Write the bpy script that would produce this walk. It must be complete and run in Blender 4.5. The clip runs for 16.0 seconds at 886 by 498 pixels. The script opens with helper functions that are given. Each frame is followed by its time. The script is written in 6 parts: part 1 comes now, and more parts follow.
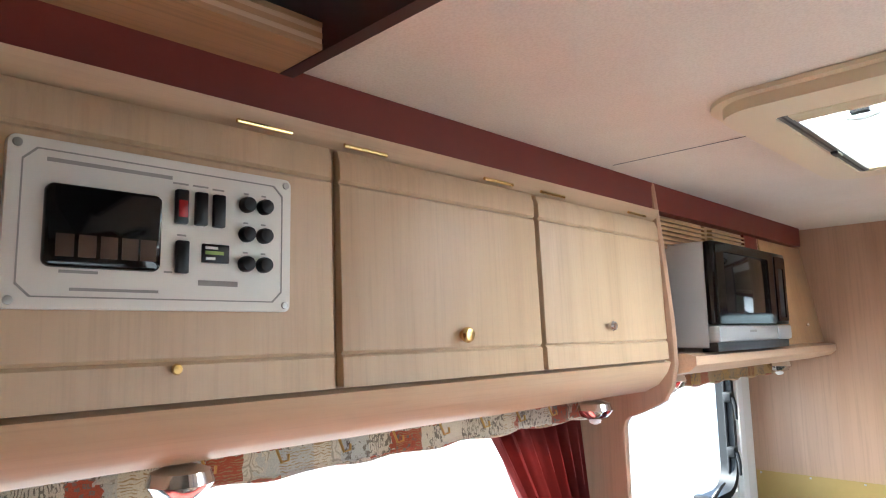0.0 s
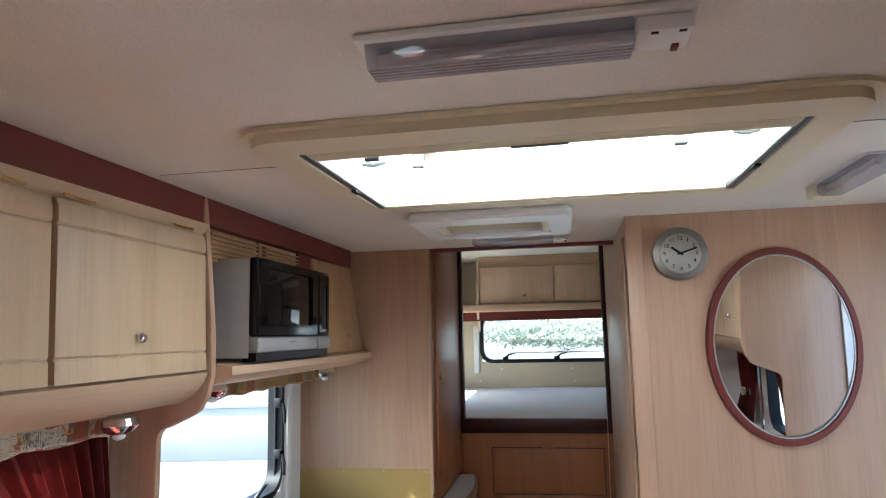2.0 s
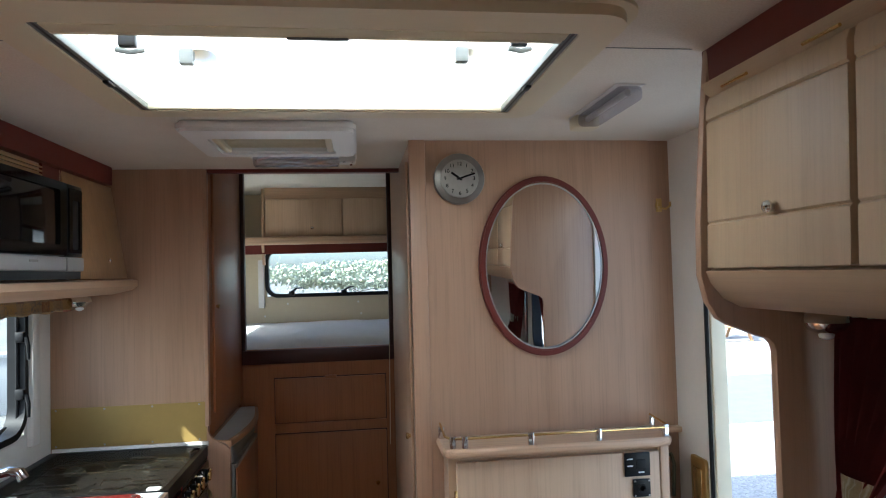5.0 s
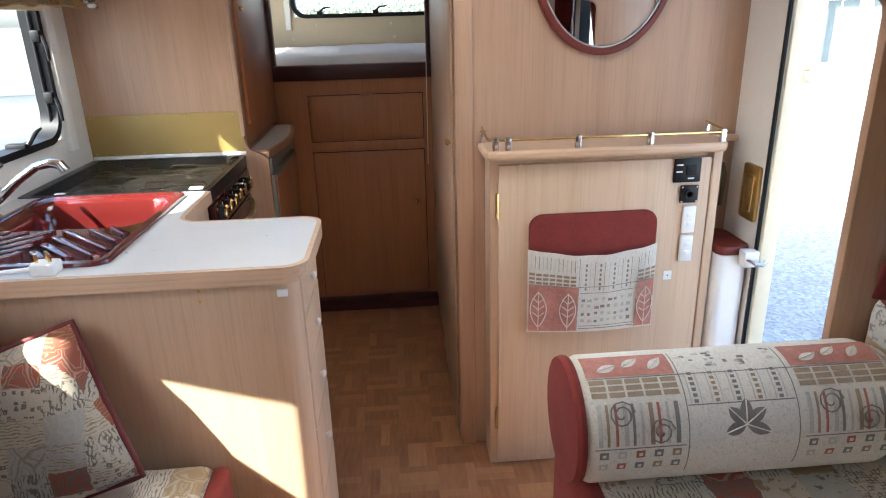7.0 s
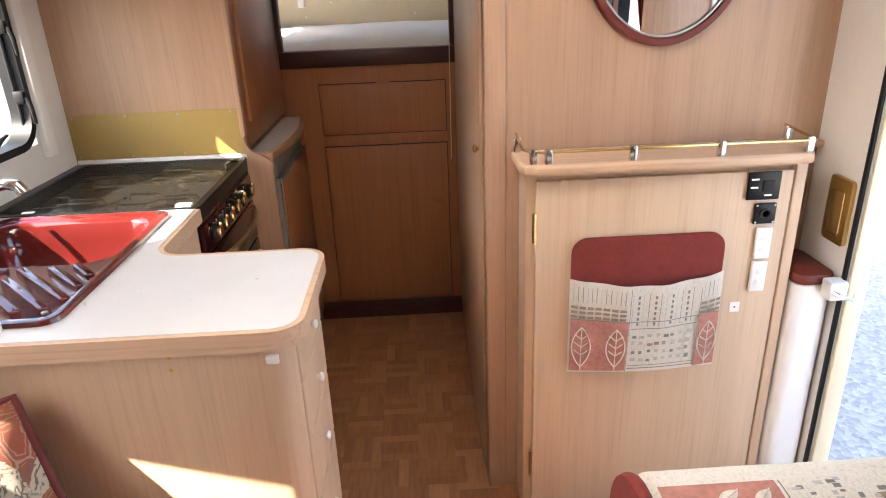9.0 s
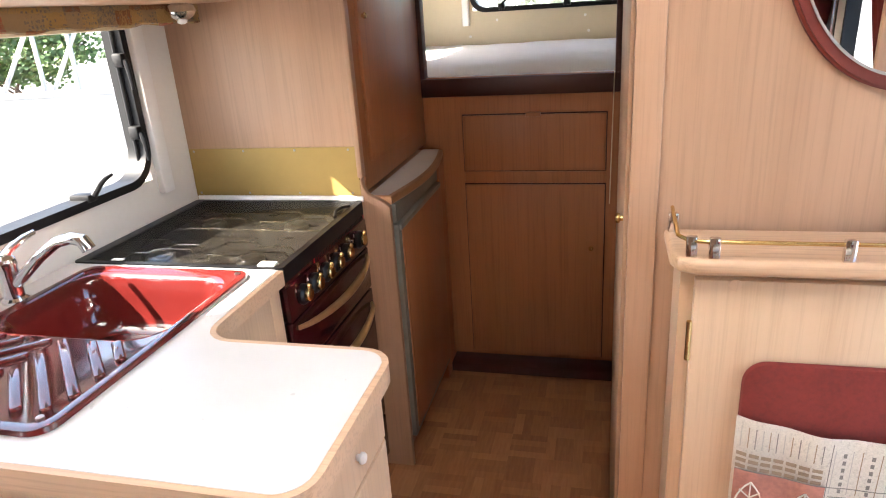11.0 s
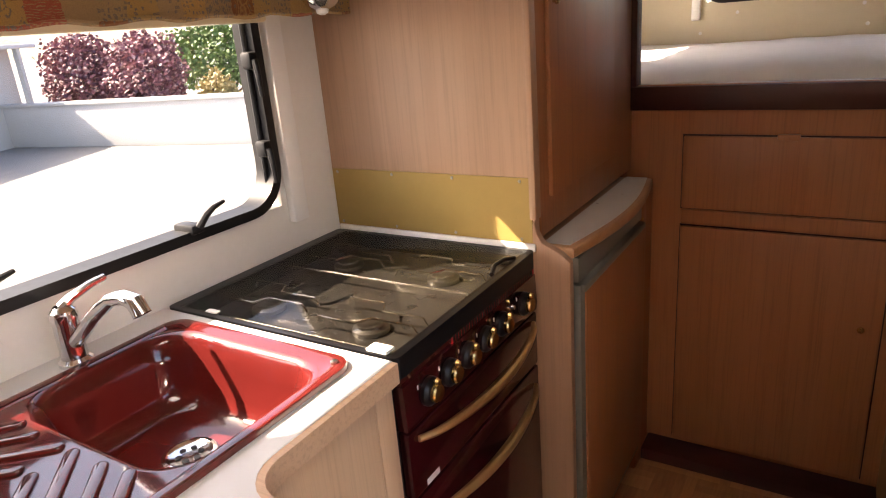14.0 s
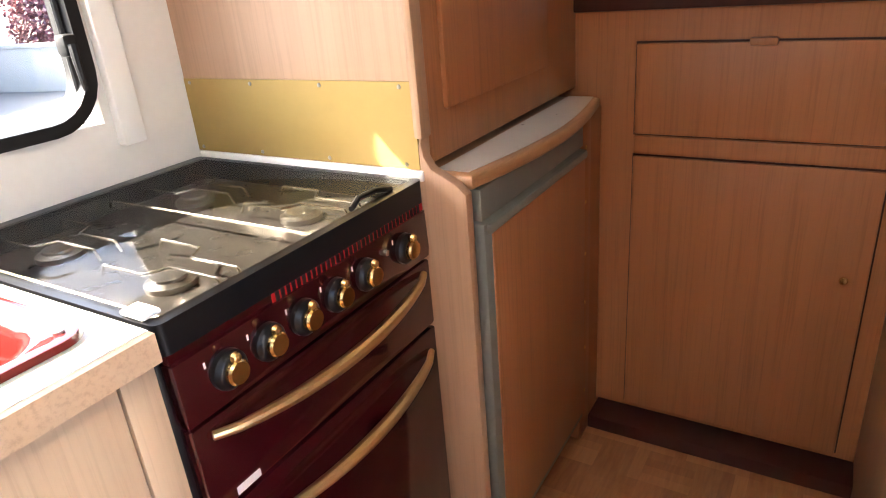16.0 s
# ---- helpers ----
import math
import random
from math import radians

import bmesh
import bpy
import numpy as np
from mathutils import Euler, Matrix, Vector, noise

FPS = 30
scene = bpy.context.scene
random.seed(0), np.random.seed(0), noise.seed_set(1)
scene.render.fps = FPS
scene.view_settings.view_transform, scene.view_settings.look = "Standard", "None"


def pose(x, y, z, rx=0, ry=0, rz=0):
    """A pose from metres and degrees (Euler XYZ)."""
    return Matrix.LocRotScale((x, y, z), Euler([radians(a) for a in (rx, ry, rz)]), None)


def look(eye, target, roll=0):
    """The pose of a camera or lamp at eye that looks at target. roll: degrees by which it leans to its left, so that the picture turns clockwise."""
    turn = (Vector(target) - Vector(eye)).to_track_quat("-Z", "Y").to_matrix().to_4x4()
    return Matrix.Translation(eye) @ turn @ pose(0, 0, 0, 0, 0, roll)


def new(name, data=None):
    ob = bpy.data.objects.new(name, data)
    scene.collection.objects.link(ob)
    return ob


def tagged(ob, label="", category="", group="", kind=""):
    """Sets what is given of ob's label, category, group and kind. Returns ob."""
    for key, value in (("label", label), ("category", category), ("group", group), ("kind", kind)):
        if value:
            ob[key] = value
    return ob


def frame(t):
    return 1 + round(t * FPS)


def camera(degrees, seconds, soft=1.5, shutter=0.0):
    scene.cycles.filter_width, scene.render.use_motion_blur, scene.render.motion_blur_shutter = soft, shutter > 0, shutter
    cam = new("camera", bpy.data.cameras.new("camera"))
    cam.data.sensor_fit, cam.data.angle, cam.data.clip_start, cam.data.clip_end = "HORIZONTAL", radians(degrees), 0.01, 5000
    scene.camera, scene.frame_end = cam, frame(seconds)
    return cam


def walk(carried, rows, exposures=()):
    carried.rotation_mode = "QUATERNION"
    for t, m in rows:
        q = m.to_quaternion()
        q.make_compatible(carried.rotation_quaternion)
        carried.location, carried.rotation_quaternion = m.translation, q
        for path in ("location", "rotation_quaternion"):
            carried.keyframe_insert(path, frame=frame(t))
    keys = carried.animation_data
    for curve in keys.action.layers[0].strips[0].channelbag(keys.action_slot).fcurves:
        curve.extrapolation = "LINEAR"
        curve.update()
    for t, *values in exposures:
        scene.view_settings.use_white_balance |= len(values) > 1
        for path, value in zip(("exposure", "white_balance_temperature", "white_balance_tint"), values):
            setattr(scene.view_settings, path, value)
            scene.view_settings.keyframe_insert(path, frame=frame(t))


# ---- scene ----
cam = camera(68.1, 16.0, soft=1.1)
PATH = [
    (0, (0.144, 0.144, 1.6), (-1.246, 1.558, 1.861), -1.2),
    (0.5, (0.187, 0.165, 1.606), (-0.95, 1.791, 1.854), -1.0),
    (1, (0.221, 0.16, 1.6), (-0.612, 1.96, 1.855), -1.1),
    (1.5, (0.251, 0.155, 1.605), (-0.341, 2.048, 1.862), -1.2),
    (2, (0.283, 0.153, 1.605), (-0.079, 2.103, 1.864), -1.3),
    (2.5, (0.321, 0.141, 1.602), (0.206, 2.12, 1.865), -1.4),
    (3, (0.351, 0.145, 1.603), (0.476, 2.124, 1.866), -1.4),
    (3.2, (0.367, 0.14, 1.597), (0.568, 2.112, 1.862), -1.5),
    (5.3, (0.302, 0.198, 1.507), (0.557, 2.181, 1.466), -1.3),
    (5.5, (0.3, 0.199, 1.476), (0.534, 2.18, 1.337), -1.3),
    (6, (0.295, 0.215, 1.422), (0.489, 2.162, 1.007), -1.3),
    (6.5, (0.299, 0.251, 1.396), (0.456, 2.154, 0.8), -1.5),
    (7, (0.294, 0.3, 1.388), (0.42, 2.18, 0.716), -1.6),
    (7.5, (0.292, 0.383, 1.388), (0.388, 2.246, 0.668), -1.7),
    (8, (0.309, 0.476, 1.412), (0.381, 2.331, 0.668), -2.0),
    (8.2, (0.306, 0.508, 1.421), (0.372, 2.356, 0.658), -2.1),
    (10.3, (0.319, 0.871, 1.429), (0.312, 2.737, 0.708), -2.8),
    (10.5, (0.352, 0.929, 1.448), (0.222, 2.786, 0.718), -3.2),
    (11, (0.425, 1.016, 1.442), (-0.048, 2.831, 0.747), -3.8),
    (11.5, (0.429, 1.048, 1.446), (-0.263, 2.8, 0.774), -4.0),
    (12, (0.391, 1.089, 1.439), (-0.427, 2.788, 0.772), -4.1),
    (12.5, (0.314, 1.181, 1.423), (-0.616, 2.825, 0.767), -4.2),
    (13, (0.259, 1.26, 1.423), (-0.703, 2.888, 0.772), -4.5),
    (13.5, (0.232, 1.37, 1.414), (-0.758, 2.981, 0.763), -4.5),
    (14, (0.293, 1.521, 1.401), (-0.724, 3.116, 0.754), -4.8),
    (14.5, (0.35, 1.615, 1.4), (-0.664, 3.213, 0.755), -4.7),
    (15, (0.353, 1.702, 1.366), (-0.626, 3.318, 0.711), -4.8),
    (15.5, (0.324, 1.789, 1.308), (-0.602, 3.428, 0.632), -4.8),
    (16, (0.322, 1.887, 1.242), (-0.662, 3.439, 0.453), -4.9),
]
EXPOSURES = [(0.0, 4.05, 5450, -1), (1.0, 3.6, 5300, -2), (3.0, 2.83, 5500, 0), (5.5, 2.45, 5500, -1), (6.0, 2.92, 5650, 0), (7.0, 3.25, 5950, 4), (8.0, 3.35, 6600, 9), (10.5, 3.8, 6850, 11), (11.5, 3.7, 6500, 9), (13.0, 3.2, 7450, 17), (14.5, 3.4, 7950, 19), (15.5, 4.05, 7900, 17), (16.0, 4.45, 6850, 10)]
walk(cam, [(t, look(eye, target, roll)) for t, eye, target, roll in PATH], EXPOSURES)

# ---- world and sun ----
SUN_EL = 41.5
world = bpy.data.worlds.new("sky_world")
scene.world = world
world.use_nodes = True
wn = world.node_tree.nodes
sky = wn.new("ShaderNodeTexSky")
sky.sky_type, sky.sun_disc = "NISHITA", False
sky.air_density, sky.dust_density, sky.ozone_density = 0.75, 2.5, 0.6
sky.sun_elevation, sky.sun_rotation = radians(SUN_EL), radians(245.8)
world.node_tree.links.new(sky.outputs[0], wn["Background"].inputs[0])
wn["Background"].inputs[1].default_value = 0.13
sun = new("sun", bpy.data.lights.new("sun", "SUN"))
sun.data.energy, sun.data.angle, sun.data.color = 4.0, radians(0.6), (1.0, 0.93, 0.82)
sun.matrix_world = look((-6.83, -3.07, 6.63), (0, 0, 0))

# ---- materials ----
class Nodes:
    """A material's node tree with short calls."""
    def __init__(self, name, rough=0.5, metal=0.0, **more):
        self.mat = bpy.data.materials.new(name)
        self.mat.use_nodes = True
        self.tree = self.mat.node_tree
        self.bsdf = self.tree.nodes["Principled BSDF"]
        self.bsdf.inputs["Roughness"].default_value = rough
        self.bsdf.inputs["Metallic"].default_value = metal
        for k, v in more.items():
            self.bsdf.inputs[k.replace("_", " ")].default_value = v

    def add(self, kind, **props):
        n = self.tree.nodes.new(kind)
        for k, v in props.items():
            setattr(n, k, v)
        return n

    def link(self, a, b):
        self.tree.links.new(a, b)

    def coords(self, scale=(1, 1, 1), rot=(0, 0, 0)):
        c, m = self.add("ShaderNodeTexCoord"), self.add("ShaderNodeMapping")
        m.inputs["Scale"].default_value = scale
        m.inputs["Rotation"].default_value = rot
        self.link(c.outputs["Object"], m.inputs[0])
        return m.outputs[0]

    def noise(self, vec, scale, detail=4, rough=0.55, dist=0.0):
        n = self.add("ShaderNodeTexNoise")
        n.inputs["Scale"].default_value, n.inputs["Detail"].default_value = scale, detail
        n.inputs["Roughness"].default_value, n.inputs["Distortion"].default_value = rough, dist
        self.link(vec, n.inputs["Vector"])
        return n.outputs[0]

    def ramp(self, fac, stops, interp="LINEAR"):
        r = self.add("ShaderNodeValToRGB")
        r.color_ramp.interpolation = interp
        e = r.color_ramp.elements
        while len(e) < len(stops):
            e.new(0.5)
        for el, (p, c) in zip(e, stops):
            el.position, el.color = p, (*c, 1)
        self.link(fac, r.inputs[0])
        return r.outputs[0]

    def mix(self, fac, a, b, mode="MIX"):
        m = self.add("ShaderNodeMix", data_type="RGBA", blend_type=mode)
        for sock, v in ((m.inputs[0], fac), (m.inputs[6], a), (m.inputs[7], b)):
            if isinstance(v, (int, float)):
                sock.default_value = v
            elif isinstance(v, tuple):
                sock.default_value = (*v, 1)
            else:
                self.link(v, sock)
        return m.outputs[2]

    def math(self, op, a, b=0.0):
        m = self.add("ShaderNodeMath", operation=op)
        for sock, v in zip(m.inputs, (a, b)):
            if isinstance(v, (int, float)):
                sock.default_value = v
            else:
                self.link(v, sock)
        return m.outputs[0]

    def vmath(self, op, a, b=(0, 0, 0)):
        m = self.add("ShaderNodeVectorMath", operation=op)
        for sock, v in zip(m.inputs, (a, b)):
            if isinstance(v, tuple):
                sock.default_value = v
            else:
                self.link(v, sock)
        return m.outputs[0]

    def base(self, sock):
        self.link(sock, self.bsdf.inputs["Base Color"])

    def rough(self, sock, lo, hi):
        r = self.add("ShaderNodeMapRange")
        r.inputs[3].default_value, r.inputs[4].default_value = lo, hi
        self.link(sock, r.inputs[0])
        self.link(r.outputs[0], self.bsdf.inputs["Roughness"])

    def bump(self, sock, strength=0.2, dist=0.002):
        b = self.add("ShaderNodeBump")
        b.inputs["Strength"].default_value, b.inputs["Distance"].default_value = strength, dist
        self.link(sock, b.inputs["Height"])
        self.link(b.outputs[0], self.bsdf.inputs["Normal"])


def wood(name, light, dark, along="z", rough=0.42, figure=0.5, streak=1.0):
    """Printed or veneered timber: fine streaks along one axis, broad tone drift."""
    n = Nodes(name, rough)
    fine = {"z": (150, 150, 3.5), "y": (150, 3.5, 150), "x": (3.5, 150, 150)}[along]
    broad = {"z": (14, 14, 0.9), "y": (14, 0.9, 14), "x": (0.9, 14, 14)}[along]
    a = n.noise(n.coords(fine), 1.0, 5, 0.65)
    b = n.noise(n.coords(broad), 1.0, 3, 0.5, 0.6)
    grain = n.ramp(a, [(0.36, tuple(l * (1 - 0.34 * streak) for l in light)), (0.5, light), (0.7, tuple(min(1, l * 1.06) for l in light))])
    tone = n.ramp(b, [(0.3, dark), (0.62, light)])
    col = n.mix(figure, grain, tone)
    n.base(col)
    n.rough(a, rough - 0.07, rough + 0.12)
    n.bump(a, 0.12, 0.001)
    return n.mat


def plain(name, colour, rough=0.5, metal=0.0, vary=0.08, scale=30.0, bump=0.05, **more):
    n = Nodes(name, rough, metal, **more)
    a, b = n.noise(n.coords(), scale, 4), n.noise(n.coords(), scale / 9, 3)
    lo = tuple(c * (1 - vary) for c in colour)
    hi = tuple(min(1, c * (1 + vary)) for c in colour)
    n.base(n.mix(0.5, n.ramp(a, [(0.3, lo), (0.7, hi)]), n.ramp(b, [(0.3, lo), (0.7, hi)])))
    n.rough(a, max(0.02, rough - 0.06), min(1, rough + 0.08))
    if bump:
        n.bump(a, bump, 0.001)
    return n.mat


OAK = wood("pale_oak", (0.57, 0.40, 0.262), (0.48, 0.32, 0.198), "z", 0.42, 0.55, 0.6)
OAK_Y = wood("pale_oak_long", (0.56, 0.385, 0.25), (0.48, 0.31, 0.19), "y", 0.42, 0.55, 0.6)
LOCKER = wood("locker_oak", (0.49, 0.35, 0.215), (0.40, 0.275, 0.16), "z", 0.42, 0.6, 0.5)
LOCKER_Y = wood("locker_oak_long", (0.49, 0.345, 0.215), (0.41, 0.275, 0.16), "y", 0.42, 0.6, 0.5)
AMBER = wood("amber_oak", (0.43, 0.26, 0.125), (0.36, 0.20, 0.085), "z", 0.4)
BROWN_Y = wood("brown_oak_long", (0.40, 0.22, 0.115), (0.33, 0.17, 0.08), "y", 0.36)
OAK_X = wood("pale_oak_cross", (0.55, 0.37, 0.24), (0.47, 0.30, 0.18), "x")
WALL = wood("wall_oak", (0.43, 0.268, 0.172), (0.35, 0.206, 0.126), "z", 0.38, 0.55, 0.75)
# oak for the rear; the shade there is put into its darker, redder colour
WALL_SHADED = wood("shaded_rear_oak", (0.37, 0.155, 0.068), (0.29, 0.115, 0.048), "z", 0.36, 0.5, 0.9)
PLY = wood("plywood", (0.42, 0.25, 0.13), (0.34, 0.19, 0.09), "y", 0.55)
RED = plain("burgundy_trim", (0.135, 0.017, 0.009), 0.5, vary=0.12)
RED_DARK = plain("dark_burgundy", (0.042, 0.009, 0.008), 0.4, vary=0.15)
WHITE_WALL = plain("white_wallboard", (0.72, 0.69, 0.64), 0.6, vary=0.03, scale=60)
IVORY = plain("ivory_plastic", (0.70, 0.62, 0.44), 0.35, vary=0.03)
WHITE = plain("white_plastic", (0.78, 0.77, 0.74), 0.3, vary=0.02)
BLACK = plain("black_plastic", (0.006, 0.006, 0.007), 0.30, vary=0.2, Specular_IOR_Level=0.25)
RUBBER = plain("black_rubber", (0.008, 0.008, 0.009), 0.5, vary=0.2, Specular_IOR_Level=0.25)
GREY = plain("grey_plastic", (0.17, 0.18, 0.17), 0.4, vary=0.05)
SILVER = plain("silver_paint", (0.40, 0.39, 0.38), 0.35, 0.4, vary=0.03)
CHROME = plain("chrome", (0.75, 0.75, 0.76), 0.09, 1.0, vary=0.02, bump=0)
STEEL = plain("brushed_steel", (0.42, 0.41, 0.39), 0.3, 1.0, vary=0.06, scale=80)
BRASS = plain("brass", (0.72, 0.52, 0.22), 0.22, 1.0, vary=0.06)
BRASS_OLD = plain("brass_plate", (0.55, 0.36, 0.13), 0.35, 1.0, vary=0.12)
SPLASH = plain("gold_splashback", (0.37, 0.25, 0.078), 0.42, 0.3, vary=0.05, scale=50)
ENAMEL = plain("burgundy_enamel", (0.078, 0.009, 0.008), 0.08, vary=0.04, scale=10, bump=0, Coat_Weight=0.3)
OVEN_RED = plain("oven_burgundy", (0.032, 0.0025, 0.004), 0.10, vary=0.05, bump=0, Coat_Weight=0.15)
VELVET = plain("terracotta_velvet", (0.165, 0.020, 0.014), 0.95, vary=0.25, scale=120, bump=0.35)
CURTAIN = plain("dark_red_curtain", (0.17, 0.022, 0.018), 0.9, vary=0.15, scale=200, bump=0.3)
SHEET = plain("white_mattress_cover", (0.74, 0.74, 0.74), 0.85, vary=0.04, scale=14, bump=0.3)
CREAM = plain("cream_wallboard", (0.62, 0.54, 0.38), 0.55, vary=0.03)
PANEL = plain("control_panel_grey", (0.66, 0.64, 0.58), 0.4, vary=0.02)
INK = plain("printed_grey", (0.28, 0.27, 0.25), 0.6, vary=0.05)
GLASSY = plain("black_glass", (0.003, 0.003, 0.0035), 0.04, vary=0.1, bump=0, Specular_IOR_Level=0.35)
SATIN_BRASS = plain("satin_brass", (0.68, 0.50, 0.26), 0.36, 1.0, vary=0.08)
WIRE = plain("bright_wire", (0.80, 0.76, 0.68), 0.18, 1.0, vary=0.06, bump=0)


def ceiling_material():
    n = Nodes("ceiling_vinyl", 0.75)
    fine, big = n.noise(n.coords(), 260, 3), n.noise(n.coords(), 9, 3)
    n.base(n.mix(0.5, n.ramp(fine, [(0.35, (0.64, 0.58, 0.49)), (0.6, (0.78, 0.73, 0.64))]), n.ramp(big, [(0.3, (0.71, 0.65, 0.56)), (0.7, (0.78, 0.73, 0.64))])))
    n.bump(fine, 0.35, 0.001)
    return n.mat


def worktop_material():
    n = Nodes("pale_worktop", 0.28)
    n.base(n.ramp(n.noise(n.coords(), 5, 3), [(0.3, (0.53, 0.53, 0.525)), (0.7, (0.58, 0.58, 0.575))]))
    n.rough(n.noise(n.coords(), 25, 3), 0.24, 0.36)
    return n.mat


def parquet_material():
    """Vinyl printed as finger parquet: squares of strips, turned by quarter from square to square."""
    n = Nodes("parquet_vinyl", 0.35)
    c = n.coords((1 / 0.125,) * 3)
    sep = n.add("ShaderNodeSeparateXYZ")
    n.link(c, sep.inputs[0])
    X, Y = sep.outputs[0], sep.outputs[1]
    fx, fy = n.math("FLOOR", X), n.math("FLOOR", Y)
    odd = n.math("FLOORED_MODULO", n.math("ADD", fx, fy), 2.0)
    sx, sy = n.math("FLOOR", n.math("MULTIPLY", X, 4.0)), n.math("FLOOR", n.math("MULTIPLY", Y, 4.0))
    strip = n.math("ADD", n.math("MULTIPLY", sx, odd), n.math("MULTIPLY", sy, n.math("SUBTRACT", 1.0, odd)))
    idx = n.add("ShaderNodeCombineXYZ")
    for s, v in zip(idx.inputs, (fx, fy, strip)):
        n.link(v, s)
    wn_ = n.add("ShaderNodeTexWhiteNoise")
    n.link(idx.outputs[0], wn_.inputs[0])
    col = n.ramp(wn_.outputs[0], [(0.0, (0.20, 0.075, 0.03)), (0.5, (0.29, 0.12, 0.05)), (1.0, (0.40, 0.19, 0.085))])
    g = n.noise(n.coords((90, 12, 1)), 1.0, 4)
    col = n.mix(0.35, col, n.ramp(g, [(0.3, (0.17, 0.07, 0.03)), (0.7, (0.38, 0.20, 0.10))]))
    n.base(col)
    n.rough(g, 0.28, 0.45)
    return n.mat


def patchwork(name, scale=0.085, warm=0.0, dark=1.0):
    """Woven upholstery: patches of cream, grey and terracotta with broken ribs, squares and leaf scrolls."""
    n = Nodes(name, 0.92, Sheen_Weight=0.15)
    c0 = n.coords((1 / scale,) * 3)
    wob = n.add("ShaderNodeTexNoise")
    wob.inputs["Scale"].default_value = 3.0
    n.link(c0, wob.inputs["Vector"])
    c = n.vmath("ADD", c0, n.vmath("MULTIPLY", n.vmath("SUBTRACT", wob.outputs[1], (0.5, 0.5, 0.5)), (0.22, 0.22, 0.22)))
    w = n.add("ShaderNodeTexWhiteNoise")
    n.link(n.vmath("FLOOR", n.vmath("MULTIPLY", c, (1.0, 0.8, 1.25))), w.inputs[0])
    pick = w.outputs[0]
    second = n.add("ShaderNodeSeparateColor")
    n.link(w.outputs[1], second.inputs[0])
    kind = second.outputs[1]
    shade = lambda q: tuple(v * dark for v in q)
    gold, rust = shade((0.42, 0.27, 0.10)), shade((0.25, 0.10, 0.035))
    cream, grey, terra, tan, ink = (shade(q) for q in ((0.60, 0.53, 0.42), (0.47, 0.45, 0.40), (0.36, 0.095, 0.05), (0.36, 0.25, 0.13), (0.19, 0.16, 0.13)))
    stops = [(0.0, tan), (0.30, gold), (0.55, terra), (0.68, gold), (0.86, rust)] if warm else [(0.0, cream), (0.34, grey), (0.56, cream), (0.78, terra), (0.93, tan)]
    col = n.ramp(pick, stops, "CONSTANT")
    broken = n.ramp(n.noise(c, 5.0, 3), [(0.42, (0, 0, 0)), (0.52, (1, 1, 1))])
    for way, lo, hi in (("X", 0.0, 0.30), ("Z", 0.30, 0.52), ("Y", 0.0, 0.25)):
        wave = n.add("ShaderNodeTexWave", wave_type="BANDS", bands_direction=way)
        wave.inputs["Scale"].default_value, wave.inputs["Distortion"].default_value, wave.inputs["Detail Scale"].default_value = 3.4, 2.2, 2.0
        n.link(c, wave.inputs[0])
        rib = n.ramp(wave.outputs[1], [(0.66, (0, 0, 0)), (0.80, (1, 1, 1))])
        on = n.math("MULTIPLY", n.math("GREATER_THAN", kind, lo), n.math("LESS_THAN", kind, hi))
        col = n.mix(n.math("MULTIPLY", n.math("MULTIPLY", rib, broken), on), col, ink if way != "Z" else tan)
    v = n.add("ShaderNodeTexVoronoi", distance="CHEBYCHEV")
    v.inputs["Scale"].default_value, v.inputs["Randomness"].default_value = 4.6, 0.55
    n.link(c, v.inputs[0])
    sq = n.ramp(v.outputs[0], [(0.07, (0, 0, 0)), (0.11, (1, 1, 1)), (0.23, (1, 1, 1)), (0.28, (0, 0, 0))])
    col = n.mix(n.math("MULTIPLY", sq, n.math("MULTIPLY", n.math("GREATER_THAN", kind, 0.48), n.math("LESS_THAN", kind, 0.75))), col, ink)
    r = n.add("ShaderNodeTexVoronoi", feature="DISTANCE_TO_EDGE")
    r.inputs["Scale"].default_value = 1.7
    n.link(n.vmath("MULTIPLY", c, (1.0, 1.0, 0.7)), r.inputs[0])
    line = n.ramp(r.outputs[0], [(0.02, (1, 1, 1)), (0.06, (0, 0, 0)), (0.13, (0, 0, 0)), (0.16, (1, 1, 1)), (0.19, (0, 0, 0))])
    leaf = shade((0.50, 0.34, 0.13)) if warm else cream
    col = n.mix(n.math("MULTIPLY", n.math("MULTIPLY", line, 0.5), n.math("GREATER_THAN", kind, 0.70)), col, leaf)
    col = n.mix(n.math("MULTIPLY", n.math("MULTIPLY", n.math("MULTIPLY", line, 0.6), n.math("LESS_THAN", pick, 0.5)), n.math("GREATER_THAN", kind, 0.82)), col, ink)
    weave = n.noise(n.coords((650, 650, 650)), 1.0, 2)
    col = n.mix(0.4, col, n.mix(1.0, col, n.ramp(weave, [(0.3, (0.45, 0.45, 0.45)), (0.6, (1, 1, 1))]), "MULTIPLY"))
    n.base(col)
    n.bump(weave, 0.5, 0.001)
    return n.mat


CEILING, WORKTOP, PARQUET = ceiling_material(), worktop_material(), parquet_material()
FABRIC = patchwork("patchwork_upholstery", 0.078)
FABRIC_WARM = patchwork("patchwork_valance", 0.042, 1.0, 1.0)
FABRIC_OLIVE = patchwork("patchwork_cushion", 0.07, 0.0, 0.62)
FABRIC_PALE = patchwork("patchwork_pelmet", 0.045)


def clear(name, rough=0.0, colour=(1, 1, 1), weight=1.0):
    n = Nodes(name, rough, 0.0, IOR=1.45, Transmission_Weight=weight)
    n.bsdf.inputs["Base Color"].default_value = (*colour, 1)
    return n.mat


